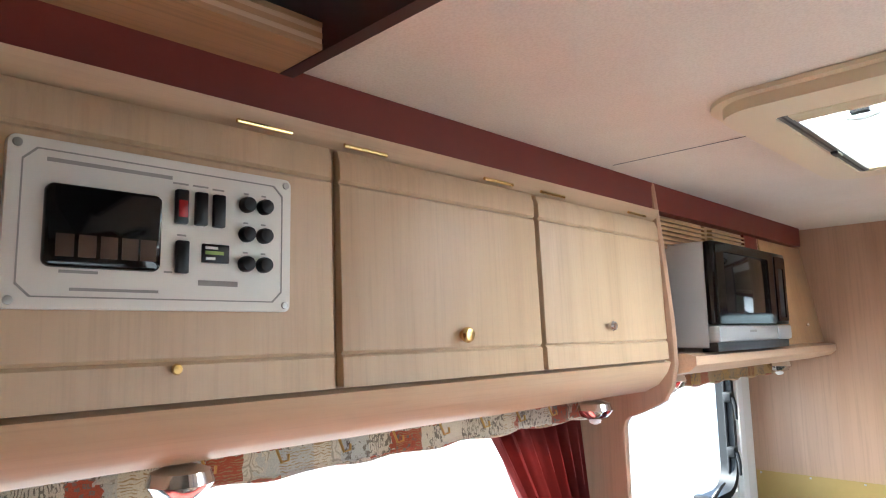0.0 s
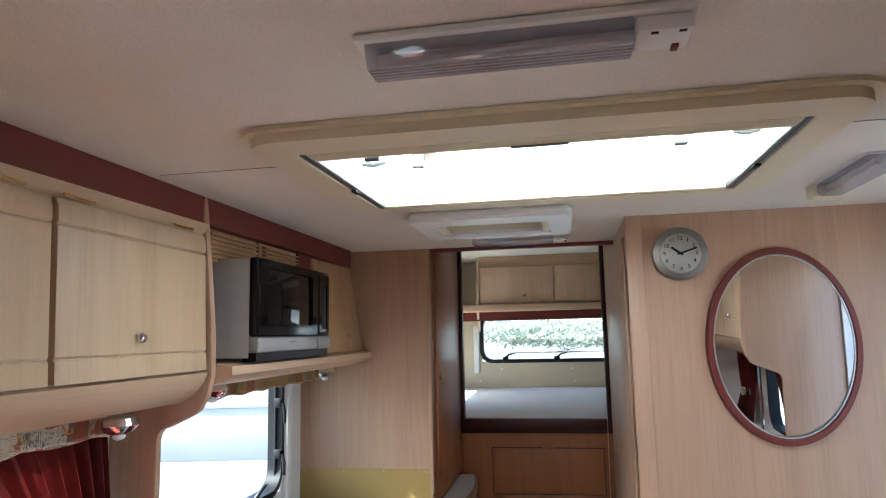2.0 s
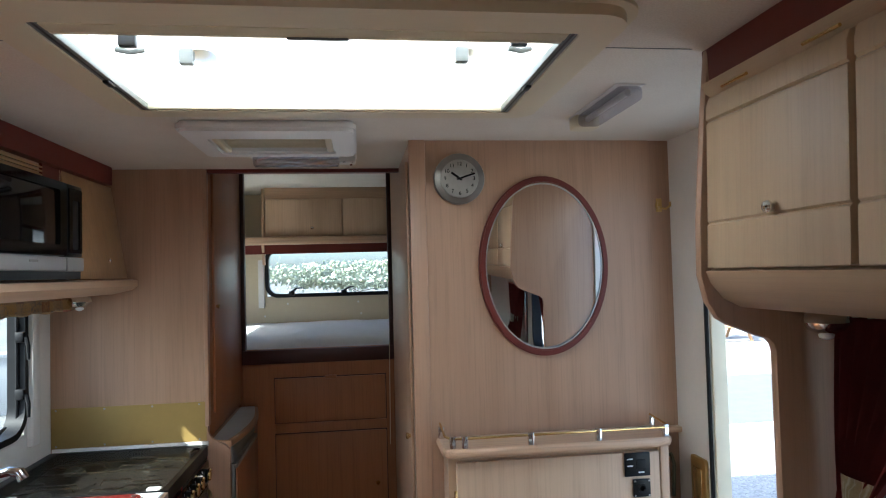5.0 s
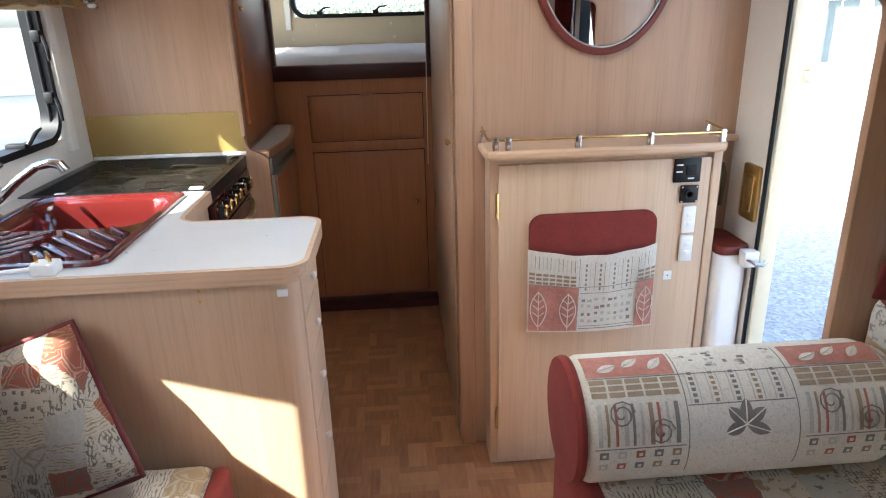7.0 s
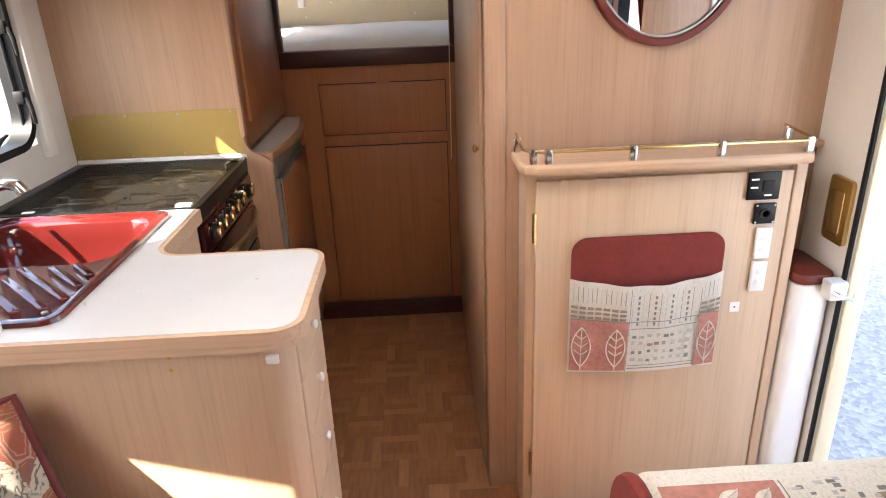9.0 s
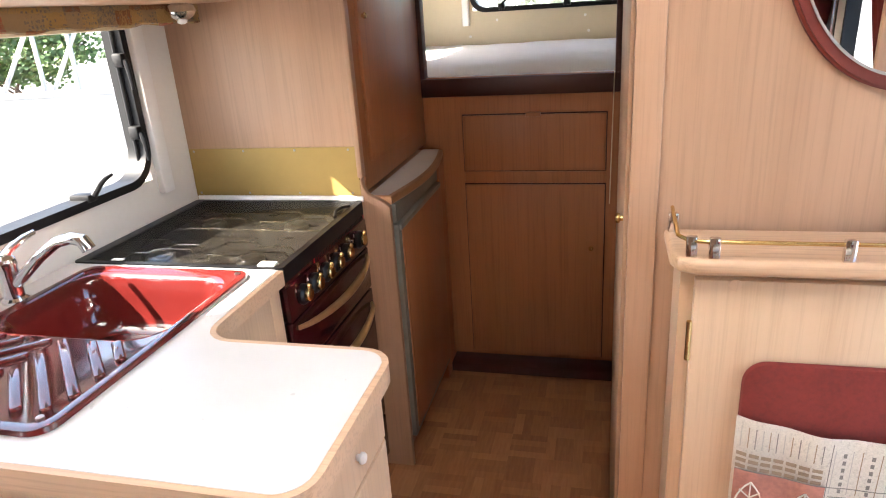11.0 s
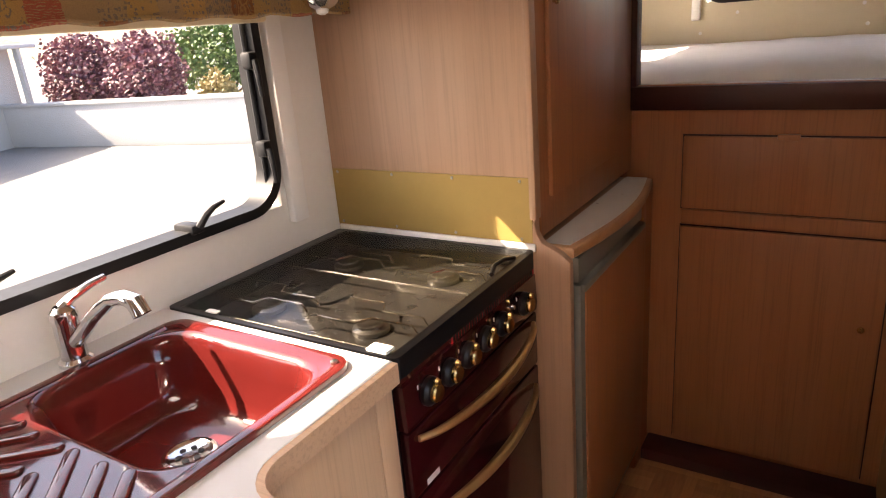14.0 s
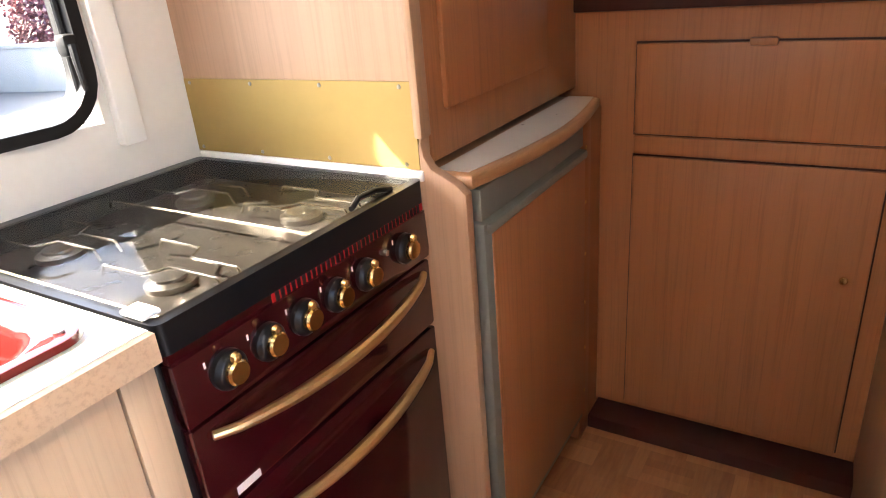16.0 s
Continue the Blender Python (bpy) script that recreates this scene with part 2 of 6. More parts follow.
def thin_pane(name, tint, gloss=0.05):
    """A pane that is seen straight through, with a little mirror gloss."""
    n = Nodes(name)
    t, g, m = n.add("ShaderNodeBsdfTransparent"), n.add("ShaderNodeBsdfGlossy"), n.add("ShaderNodeMixShader")
    t.inputs[0].default_value, g.inputs["Roughness"].default_value = (*tint, 1), 0.03
    m.inputs[0].default_value = gloss
    n.link(t.outputs[0], m.inputs[1])
    n.link(g.outputs[0], m.inputs[2])
    n.link(m.outputs[0], n.tree.nodes["Material Output"].inputs[0])
    return n.mat


PANE = thin_pane("acrylic_pane", (0.82, 0.84, 0.85))
SMOKE = thin_pane("smoked_glass_lid", (0.76, 0.75, 0.73), 0.06)
MIRROR = plain("mirror_silver", (0.9, 0.9, 0.9), 0.01, 1.0, vary=0.0, bump=0)
MIRROR.node_tree.nodes["Principled BSDF"].inputs["Roughness"].default_value = 0.01
for l in list(MIRROR.node_tree.nodes["Principled BSDF"].inputs["Roughness"].links):
    MIRROR.node_tree.links.remove(l)
DIFFUSER = thin_pane("lamp_diffuser", (0.80, 0.80, 0.84), 0.12)
n_ = Nodes("skylight_dome", 0.5)
tr_, df_, mx_ = n_.add("ShaderNodeBsdfTransparent"), n_.add("ShaderNodeBsdfTranslucent"), n_.add("ShaderNodeMixShader")
tr_.inputs[0].default_value, df_.inputs[0].default_value, mx_.inputs[0].default_value = (0.95, 0.95, 0.95, 1), (0.95, 0.95, 0.95, 1), 1.0
n_.link(tr_.outputs[0], mx_.inputs[1]); n_.link(df_.outputs[0], mx_.inputs[2])
n_.link(mx_.outputs[0], n_.tree.nodes["Material Output"].inputs[0])
DOME = n_.mat


# ---- mesh tools ----
def add_box(bm, x0, x1, y0, y1, z0, z1, bevel=0.0, seg=2):
    r = bmesh.ops.create_cube(bm, size=1.0, matrix=Matrix.LocRotScale(((x0 + x1) / 2, (y0 + y1) / 2, (z0 + z1) / 2), None, (abs(x1 - x0), abs(y1 - y0), abs(z1 - z0))))
    if bevel:
        es = list({e for v in r["verts"] for e in v.link_edges})
        bmesh.ops.bevel(bm, geom=es, offset=bevel, segments=seg, affect="EDGES", profile=0.5)
    return bm


def box(x0, x1, y0, y1, z0, z1, bevel=0.0, seg=2):
    return add_box(bmesh.new(), x0, x1, y0, y1, z0, z1, bevel, seg)


AX = {"x": lambda u, v, w: (w, u, v), "y": lambda u, v, w: (u, w, v), "z": lambda u, v, w: (u, v, w)}


def add_prism(bm, pts, axis, a, b, bevel=0.0, seg=2):
    """Extrude the outline pts (in the two other axes, in xyz order) along axis from a to b."""
    f = AX[axis]
    lo = [bm.verts.new(f(u, v, a)) for u, v in pts]
    hi = [bm.verts.new(f(u, v, b)) for u, v in pts]
    faces = [bm.faces.new(lo), bm.faces.new(hi)]
    for i in range(len(pts)):
        j = (i + 1) % len(pts)
        faces.append(bm.faces.new((lo[i], lo[j], hi[j], hi[i])))
    bmesh.ops.recalc_face_normals(bm, faces=faces)
    if bevel:
        es = list({e for f_ in faces[:2] for e in f_.edges})
        bmesh.ops.bevel(bm, geom=es, offset=bevel, segments=seg, affect="EDGES", profile=0.5)
    return bm


def prism(pts, axis, a, b, bevel=0.0, seg=2):
    return add_prism(bmesh.new(), pts, axis, a, b, bevel, seg)


def arc(cx, cy, rx, ry, a0, a1, n=8):
    return [(cx + rx * math.cos(radians(a0 + (a1 - a0) * i / n)), cy + ry * math.sin(radians(a0 + (a1 - a0) * i / n))) for i in range(n + 1)]


def rrect(x0, x1, y0, y1, r, n=6):
    return (arc(x1 - r, y1 - r, r, r, 0, 90, n) + arc(x0 + r, y1 - r, r, r, 90, 180, n)
            + arc(x0 + r, y0 + r, r, r, 180, 270, n) + arc(x1 - r, y0 + r, r, r, 270, 360, n))


def add_ring(bm, outer, inner, axis, a, b):
    """A frame between two outlines with the same number of points, from a to b along axis."""
    f, k = AX[axis], len(outer)
    L = [[bm.verts.new(f(u, v, w)) for u, v in o] for o, w in ((outer, a), (outer, b), (inner, b), (inner, a))]
    fs = []
    for q in range(4):
        A, B = L[q], L[(q + 1) % 4]
        fs += [bm.faces.new((A[i], A[(i + 1) % k], B[(i + 1) % k], B[i])) for i in range(k)]
    bmesh.ops.recalc_face_normals(bm, faces=fs)
    return bm


def ring(outer, inner, axis, a, b):
    return add_ring(bmesh.new(), outer, inner, axis, a, b)


def add_tube(bm, pts, r, n=10):
    """A round bar along pts, with capped ends; r may be a list."""
    pts = [Vector(p) for p in pts]
    rs = r if isinstance(r, (list, tuple)) else [r] * len(pts)
    up, rows = None, []
    for i, p in enumerate(pts):
        d = (pts[min(i + 1, len(pts) - 1)] - pts[max(i - 1, 0)]).normalized()
        u = d.orthogonal().normalized() if up is None else (up - d * up.dot(d)).normalized()
        up, w = u, d.cross(u)
        rows.append([bm.verts.new(p + rs[i] * (u * math.cos(2 * math.pi * k / n) + w * math.sin(2 * math.pi * k / n))) for k in range(n)])
    fs = [bm.faces.new(rows[0]), bm.faces.new(rows[-1])]
    for A, B in zip(rows, rows[1:]):
        fs += [bm.faces.new((A[k], A[(k + 1) % n], B[(k + 1) % n], B[k])) for k in range(n)]
    bmesh.ops.recalc_face_normals(bm, faces=fs)
    return bm


def tube(pts, r, n=10):
    return add_tube(bmesh.new(), pts, r, n)


def lathe(profile, centre, axis="z", n=20):
    """Turn a profile of (radius, height) round an axis through centre."""
    bm, f, c = bmesh.new(), AX[axis], Vector(centre)
    rows = [[bm.verts.new(c + Vector(f(r * math.cos(2 * math.pi * k / n), r * math.sin(2 * math.pi * k / n), h))) for k in range(n)] for r, h in profile]
    fs = [bm.faces.new(rows[0]), bm.faces.new(rows[-1])]
    for A, B in zip(rows, rows[1:]):
        fs += [bm.faces.new((A[k], A[(k + 1) % n], B[(k + 1) % n], B[k])) for k in range(n)]
    bmesh.ops.recalc_face_normals(bm, faces=fs)
    return bm


def grid(nu, nv, f):
    """A sheet of nu by nv cells; f(u, v) gives the place, with u and v from 0 to 1."""
    bm = bmesh.new()
    R = [[bm.verts.new(f(i / nu, j / nv)) for j in range(nv + 1)] for i in range(nu + 1)]
    for i in range(nu):
        for j in range(nv):
            bm.faces.new((R[i][j], R[i + 1][j], R[i + 1][j + 1], R[i][j + 1]))
    return bm


def mesh_object(name, bm, material, smooth=35):
    me = bpy.data.meshes.new(name)
    bm.to_mesh(me)
    bm.free()
    me.materials.append(material)
    if smooth:
        me.shade_smooth()
        me.set_sharp_from_angle(angle=radians(smooth))
    return new(name, me)


def thing(name, at, label, category, group="", kind=""):
    e = new(name)
    e.empty_display_size = 0.05
    e.location = at
    return tagged(e, label, category, group, kind)


def part(name, bm, material, parent, label="", smooth=35):
    ob = mesh_object(name, bm, material, smooth)
    ob.parent = parent
    at = parent.location if parent.type == "EMPTY" else Vector((0, 0, 0))
    ob.matrix_parent_inverse = Matrix.Translation(-at)
    return tagged(ob, label)


def single(name, bm, material, label, category, group="", kind="", smooth=35):
    return tagged(mesh_object(name, bm, material, smooth), label, category, group, kind)


def structure(name, bm, material, label="", smooth=0):
    return tagged(mesh_object(name, bm, material, smooth), label, name.split("_")[0], kind="structure")

# ---- the shell: left wall x = XL, right wall x = XR, ceiling z = ZC, floor z = ZF ----
XL, XR, ZC, ZF, GROUND = -0.82, 1.335, 1.957, -0.03, -0.62
FRONT, REAR = -1.5, 5.0
CABL = (-1.25, -0.55, 0.90, 1.45)    # cab side windows
BEDL = (3.75, 4.55, 1.34, 1.74)      # window beside the rear bed
LWIN = (0.30, 1.46, 0.98, 1.47)      # y0, y1, z0, z1 of the lounge window
KWIN = (1.735, 2.585, 1.03, 1.55)     # kitchen window
RWIN = (0.15, 1.15, 0.98, 1.47)      # right lounge window
DOOR = (1.40, 2.05, -0.25, 1.86)     # entrance
BWIN = (-0.345, 0.85, 1.40, 1.74)     # x0, x1, z0, z1 of the rear window


def side_wall(x0, x1, holes):
    bm, y = bmesh.new(), FRONT - 0.05
    for a, b, z0, z1 in holes:
        add_box(bm, x0, x1, y, a, ZF - 0.3, 2.6)
        add_box(bm, x0, x1, a, b, ZF - 0.3, z0)
        add_box(bm, x0, x1, a, b, z1, 2.6)
        y = b
    add_box(bm, x0, x1, y, REAR + 0.05, ZF - 0.3, 2.6)
    return bm


structure("wall_left", side_wall(XL - 0.04, XL, [CABL, LWIN, KWIN, BEDL]), WHITE_WALL, "off-white wallboard side wall with window openings")
structure("wall_right", side_wall(XR, XR + 0.04, [RWIN, DOOR]), WHITE_WALL, "off-white wallboard side wall with the entrance opening")
structure("wall_front", box(XL, XR, FRONT - 0.04, FRONT, ZF - 0.3, 2.6), WALL, "plain oak wall closing the front")
bm = bmesh.new()
add_box(bm, XL, XR, REAR, REAR + 0.04, ZF - 0.3, BWIN[2])
add_box(bm, XL, XR, REAR, REAR + 0.04, BWIN[3], 2.6)
add_box(bm, XL, BWIN[0], REAR, REAR + 0.04, BWIN[2], BWIN[3])
add_box(bm, BWIN[1], XR, REAR, REAR + 0.04, BWIN[2], BWIN[3])
structure("wall_rear", bm, CREAM, "cream wallboard end wall behind the bed")
structure("floor", box(XL, XR, FRONT, REAR, ZF - 0.04, ZF), PARQUET, "brown parquet-patterned vinyl floor")
# main ceiling with the rooflight's opening
SKY = (-0.185, 0.685, 1.235, 1.775)
bm = bmesh.new()
for a in ((XL, XR, 0.60, SKY[2]), (XL, XR, SKY[3], 2.80), (XL, SKY[0], SKY[2], SKY[3]), (SKY[1], XR, SKY[2], SKY[3])):
    add_box(bm, *a, ZC, ZC + 0.04)
structure("ceiling", bm, CEILING, "off-white textured vinyl ceiling")
structure("ceiling_rear", box(XL, XR, 2.804, REAR, 2.13, 2.17), CEILING, "off-white ceiling over the rear bed")
structure("ceiling_luton", box(XL, XR, FRONT, 0.64, 2.56, 2.6), CEILING, "ceiling above the overcab bed space")
structure("wall_luton", box(XL, XR, 0.604, 0.64, ZC + 0.041, 2.56), RED_DARK, "dark red upstand over the ceiling's front edge")
structure("wall_rear_step", box(XL, XR, 2.764, 2.80, ZC + 0.041, 2.17), CEILING, "upstand between the two ceilings")
bm = box(XL + 0.26, SKY[0] - 0.086, 1.389, 1.3905, ZC - 0.0012, ZC - 0.0002)
add_box(bm, SKY[1] + 0.086, XR - 0.38, 1.369, 1.3705, ZC - 0.0012, ZC - 0.0002)
structure("trim_ceiling_seam", bm, GREY, "fine seam between ceiling boards")
structure("trim_luton_edge", box(XL, XR, 0.585, 0.605, ZC - 0.012, ZC + 0.045), RED_DARK, "dark red edge trim")
structure("trim_rear_edge", box(-0.265, 0.474, 2.78, 2.81, ZC - 0.014, ZC + 0.02), RED, "dark red edge trim across the ceiling")

# partitions
structure("wall_kitchen_end", box(XL, -0.266, 2.775, 2.80, ZF, 2.13), WALL, "pinkish oak veneer wall at the end of the worktop")
bm = prism([(-0.35, 0.92), (-0.266, 0.98), (-0.262, 0.955), (-0.25, 0.935), (-0.205, 0.912), (-0.186, 0.895), (-0.186, ZF), (-0.35, ZF)], "y", 2.772, 2.795, 0.004)
structure("wall_fridge_side", bm, WALL, "oak veneer side panel of the fridge housing", 35)
structure("wall_washroom_front", box(0.474, XR - 0.075, 2.238, 2.262, ZF, ZC), WALL, "oak veneer washroom wall facing the lounge")
structure("wall_washroom_return", box(XR - 0.075, XR, 2.246, 2.27, ZF, ZC), WALL, "narrow recessed oak strip beside the entrance")
structure("wall_washroom_side", box(0.474, 0.498, 2.262, 3.50, ZF, 2.13), WALL, "oak veneer washroom wall along the passage")
structure("trim_washroom_corner", box(0.470, 0.522, 2.226, 2.239, ZF, ZC, 0.004), WALL, "pale oak corner post of the washroom wall", 35)
# rear bulkhead with the bunk's opening
OP = (-0.245, 0.462, 1.185, 2.05)
# bulkhead oak carries the rear's shade in its colour
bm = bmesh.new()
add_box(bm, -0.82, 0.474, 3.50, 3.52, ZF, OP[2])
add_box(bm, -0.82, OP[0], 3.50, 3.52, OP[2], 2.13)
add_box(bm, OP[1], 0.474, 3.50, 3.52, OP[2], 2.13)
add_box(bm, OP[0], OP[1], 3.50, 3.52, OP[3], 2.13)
structure("wall_bunk", bm, WALL_SHADED, "oak veneer bulkhead below the rear bunk, shade put into its tone")
structure("wall_washroom_back", box(0.474, XR, 3.522, 3.545, ZF, 2.13), CREAM, "cream back of the washroom")
bm = bmesh.new()
add_box(bm, OP[0] - 0.022, OP[1] + 0.02, 3.482, 3.53, 1.115, OP[2] - 0.002, 0.004)
add_box(bm, OP[0] - 0.05, OP[0], 3.482, 3.53, OP[2] - 0.002, OP[3] + 0.08, 0.003)
add_box(bm, OP[1] - 0.008, OP[1] + 0.012, 3.482, 3.53, OP[2] - 0.002, OP[3] + 0.08, 0.003)
structure("trim_bunk_frame", bm, RED_DARK, "dark burgundy frame round the bunk opening", 35)
structure("baseboard", box(-0.19, 0.474, 3.40, 3.498, ZF, 0.012, 0.004), RED_DARK, "dark burgundy plinth along the floor", 35)


# ---- windows ----
def window(name, wall_x, out, y0, y1, z0, z1, label, stays=True, latches=()):
    """A top-hung caravan window: black rubber frame, acrylic pane outside, stays and latches. out is -1 or 1."""
    w = tagged(new(name), label, "window", kind="structure")
    o = out
    part("window_frame", ring(rrect(y0 - 0.004, y1 + 0.004, z0 - 0.004, z1 + 0.004, 0.10), rrect(y0 + 0.018, y1 - 0.018, z0 + 0.018, z1 - 0.018, 0.08), "x", wall_x - o * 0.012, wall_x + o * 0.045), RUBBER, w, "black rubber frame with rounded corners")
    g = part("pane", prism(rrect(y0 - 0.03, y1 + 0.03, z0 - 0.03, z1 + 0.03, 0.1), "x", wall_x + o * 0.046, wall_x + o * 0.050), PANE, w, "clear acrylic pane")
    g.visible_shadow = False
    for y, z, turn in latches:
        b = bmesh.new()
        if turn:
            add_box(b, wall_x - o * 0.018, wall_x + o * 0.012, y - 0.012, y + 0.014, z - 0.018, z + 0.018, 0.006)
            add_tube(b, [(wall_x - o * 0.02, y, z), (wall_x - o * 0.03, y - 0.006, z - 0.03), (wall_x - o * 0.03, y - 0.004, z - 0.075)], [0.008, 0.007, 0.005], 8)
        else:
            add_box(b, wall_x - o * 0.02, wall_x + o * 0.04, y - 0.018, y + 0.014, z - 0.014, z + 0.006, 0.005)
            add_tube(b, [(wall_x - o * 0.02, y, z), (wall_x - o * 0.034, y + 0.012, z + 0.024), (wall_x - o * 0.036, y + 0.03, z + 0.034), (wall_x - o * 0.036, y + 0.058, z + 0.040)], [0.008, 0.007, 0.006, 0.004], 8)
        part("latch", b, RUBBER, w, "black plastic window catch")
    if latches:
        part("stay", tube([(wall_x + o * 0.012, y1 - 0.022, z0 + 0.06), (wall_x + o * 0.012, y1 - 0.022, z1 - 0.10)], 0.006, 8), RUBBER, w, "black window stay")
    return w


window("window_1", XL, -1, *KWIN, "open-jointed kitchen window with black rubber frame and catches", latches=[(1.92, 1.055, 0), (2.335, 1.055, 0), (1.775, 1.10, 0), (2.555, 1.36, 1), (2.555, 1.17, 1)])
window("window_2", XL, -1, *LWIN, "lounge window with black rubber frame beside the curtains")
window("window_5", XL, -1, *BEDL, "small side window beside the rear bed")
window("window_3", XR, 1, *RWIN, "lounge window with black rubber frame on the entrance side")
# rear window
w = tagged(new("window_4"), "wide rear window with black rubber frame above the bed", "window", kind="structure")
part("window_frame", ring(rrect(BWIN[0] - 0.01, BWIN[1] + 0.01, BWIN[2] - 0.01, BWIN[3] + 0.01, 0.09), rrect(BWIN[0] + 0.016, BWIN[1] - 0.016, BWIN[2] + 0.016, BWIN[3] - 0.016, 0.07), "y", REAR - 0.012, REAR + 0.045), RUBBER, w, "black rubber frame")
g = part("pane", prism(rrect(BWIN[0] - 0.02, BWIN[1] + 0.02, BWIN[2] - 0.02, BWIN[3] + 0.02, 0.09), "y", REAR + 0.046, REAR + 0.050), PANE, w, "clear acrylic pane")
g.visible_shadow = False
for x in (-0.17, 0.20):
    b = box(x - 0.02, x + 0.02, REAR - 0.025, REAR + 0.03, BWIN[2] + 0.002, BWIN[2] + 0.035, 0.005)
    add_tube(b, [(x, REAR - 0.02, BWIN[2] + 0.03), (x + 0.03, REAR - 0.04, BWIN[2] + 0.052), (x + 0.075, REAR - 0.04, BWIN[2] + 0.058)], [0.008, 0.006, 0.004], 8)
    part("latch", b, BLACK, w, "black plastic window catch")
# blind rails beside the kitchen window
structure("trim_blind_rail", box(XL, XL + 0.022, 2.60, 2.648, 0.985, 1.56, 0.004), WHITE, "white blind side rail", 35)
structure("trim_blind_rail_b", box(XL, XL + 0.022, 1.655, 1.702, 0.985, 1.56, 0.004), WHITE, "white blind side rail", 35)
structure("trim_blind_box", box(XL, XL + 0.05, 1.60, 2.66, 1.465, 1.53, 0.008), IVORY, "cream roller blind cassette", 35)
structure("trim_blind_bar", box(XL + 0.004, XL + 0.022, 1.66, 2.61, 1.435, 1.462, 0.005), IVORY, "cream blind bottom bar", 35)

# ---- rooflight, vent and ceiling lamps ----
t = thing("rooflight", ((SKY[0] + SKY[1]) / 2, (SKY[2] + SKY[3]) / 2, ZC), "large cream-framed plastic rooflight in the ceiling", "rooflight")
bm = ring(rrect(SKY[0] - 0.085, SKY[1] + 0.085, SKY[2] - 0.100, SKY[3] + 0.075, 0.08, 8), rrect(SKY[0], SKY[1], SKY[2], SKY[3], 0.012, 8), "z", ZC - 0.026, ZC - 0.001)
bmesh.ops.bevel(bm, geom=[e for e in bm.edges if e.is_manifold and e.calc_face_angle() > 0.8 and max(v.co.z for v in e.verts) < ZC - 0.02 and not (SKY[0] - 0.01 < e.verts[0].co.x < SKY[1] + 0.01 and SKY[2] - 0.01 < e.verts[0].co.y < SKY[3] + 0.01)], offset=0.018, segments=4, affect="EDGES")
part("frame", bm, IVORY, t, "cream plastic surround")
part("liner", ring(rrect(SKY[0] - 0.012, SKY[1] + 0.012, SKY[2] - 0.012, SKY[3] + 0.012, 0.02, 4), rrect(SKY[0] - 0.001, SKY[1] + 0.001, SKY[2] - 0.001, SKY[3] + 0.001, 0.014, 4), "z", ZC - 0.002, ZC + 0.045), IVORY, t)
# blind tracks, pleated blind and its pull bar folded along the near edge
for x0, x1 in ((SKY[0] + 0.001, SKY[0] + 0.020), (SKY[1] - 0.020, SKY[1] - 0.001)):
    k = part("blind_track", box(x0, x1, SKY[2] + 0.002, SKY[3] - 0.002, ZC - 0.024, ZC - 0.010, 0.002), GREY, t, "grey aluminium blind track")
    part("groove", box((x0 + x1) / 2 - 0.002, (x0 + x1) / 2 + 0.002, SKY[2] + 0.004, SKY[3] - 0.004, ZC - 0.0245, ZC - 0.0235), BLACK, k)
    part("track_catch", box(x0 + 0.003, x1 - 0.003, SKY[2] + 0.30, SKY[2] + 0.335, ZC - 0.030, ZC - 0.024, 0.002), BLACK, k, "small black catch")
part("end_bar", box(SKY[0] + 0.02, SKY[1] - 0.02, SKY[3] - 0.016, SKY[3] - 0.002, ZC - 0.024, ZC - 0.012, 0.003), IVORY, t)
for k in range(7):
    part("blind_pleat", box(SKY[0] + 0.02, SKY[1] - 0.02, SKY[2] + 0.003 + k * 0.0042, SKY[2] + 0.0055 + k * 0.0042, ZC - 0.027, ZC - 0.012), IVORY, t, "pleat of the folded cream blind")
part("pull_bar", box(SKY[0] + 0.02, SKY[1] - 0.02, SKY[2] + 0.033, SKY[2] + 0.047, ZC - 0.028, ZC - 0.012, 0.004), IVORY, t, "cream blind pull bar")
part("pull_grip", box(0.20, 0.30, SKY[2] + 0.036, SKY[2] + 0.044, ZC - 0.031, ZC - 0.0275, 0.001), GREY, t)
g = part("dome", grid(16, 12, lambda u, v: (SKY[0] - 0.03 + (SKY[1] - SKY[0] + 0.06) * u, SKY[2] - 0.03 + (SKY[3] - SKY[2] + 0.06) * v, ZC + 0.046 + 0.05 * (1 - (2 * u - 1) ** 4) * (1 - (2 * v - 1) ** 4))), DOME, t, "milky acrylic dome")
for x, y in ((-0.113, 1.474), (0.629, 1.430)):
    c = part("catch", box(x - 0.016, x + 0.016, y - 0.008, y + 0.008, ZC + 0.020, ZC + 0.044, 0.003), BLACK, t, "dark plastic catch")
    part("lever", tube([(x - 0.022, y, ZC + 0.016), (x + 0.004, y + 0.004, ZC + 0.012), (x + 0.026, y + 0.012, ZC + 0.020)], 0.0055, 8), GREY, c, "grey lever")
    part("stay", tube([(x, y, ZC + 0.030), (x + 0.004, y + 0.05, ZC + 0.070)], 0.005, 8), GREY, c)
for x, y in ((-0.058, 1.67), (0.544, 1.628)):
    c = part("finger_grip", box(x - 0.012, x + 0.018, y - 0.012, y + 0.012, ZC + 0.050, ZC + 0.085, 0.004), GREY, t, "grey finger grip")
    part("plate", lathe([(0.032, 0.0), (0.030, -0.004), (0.006, -0.005)], (x + 0.02, y + 0.025, ZC + 0.092), "z", 20), IVORY, c)

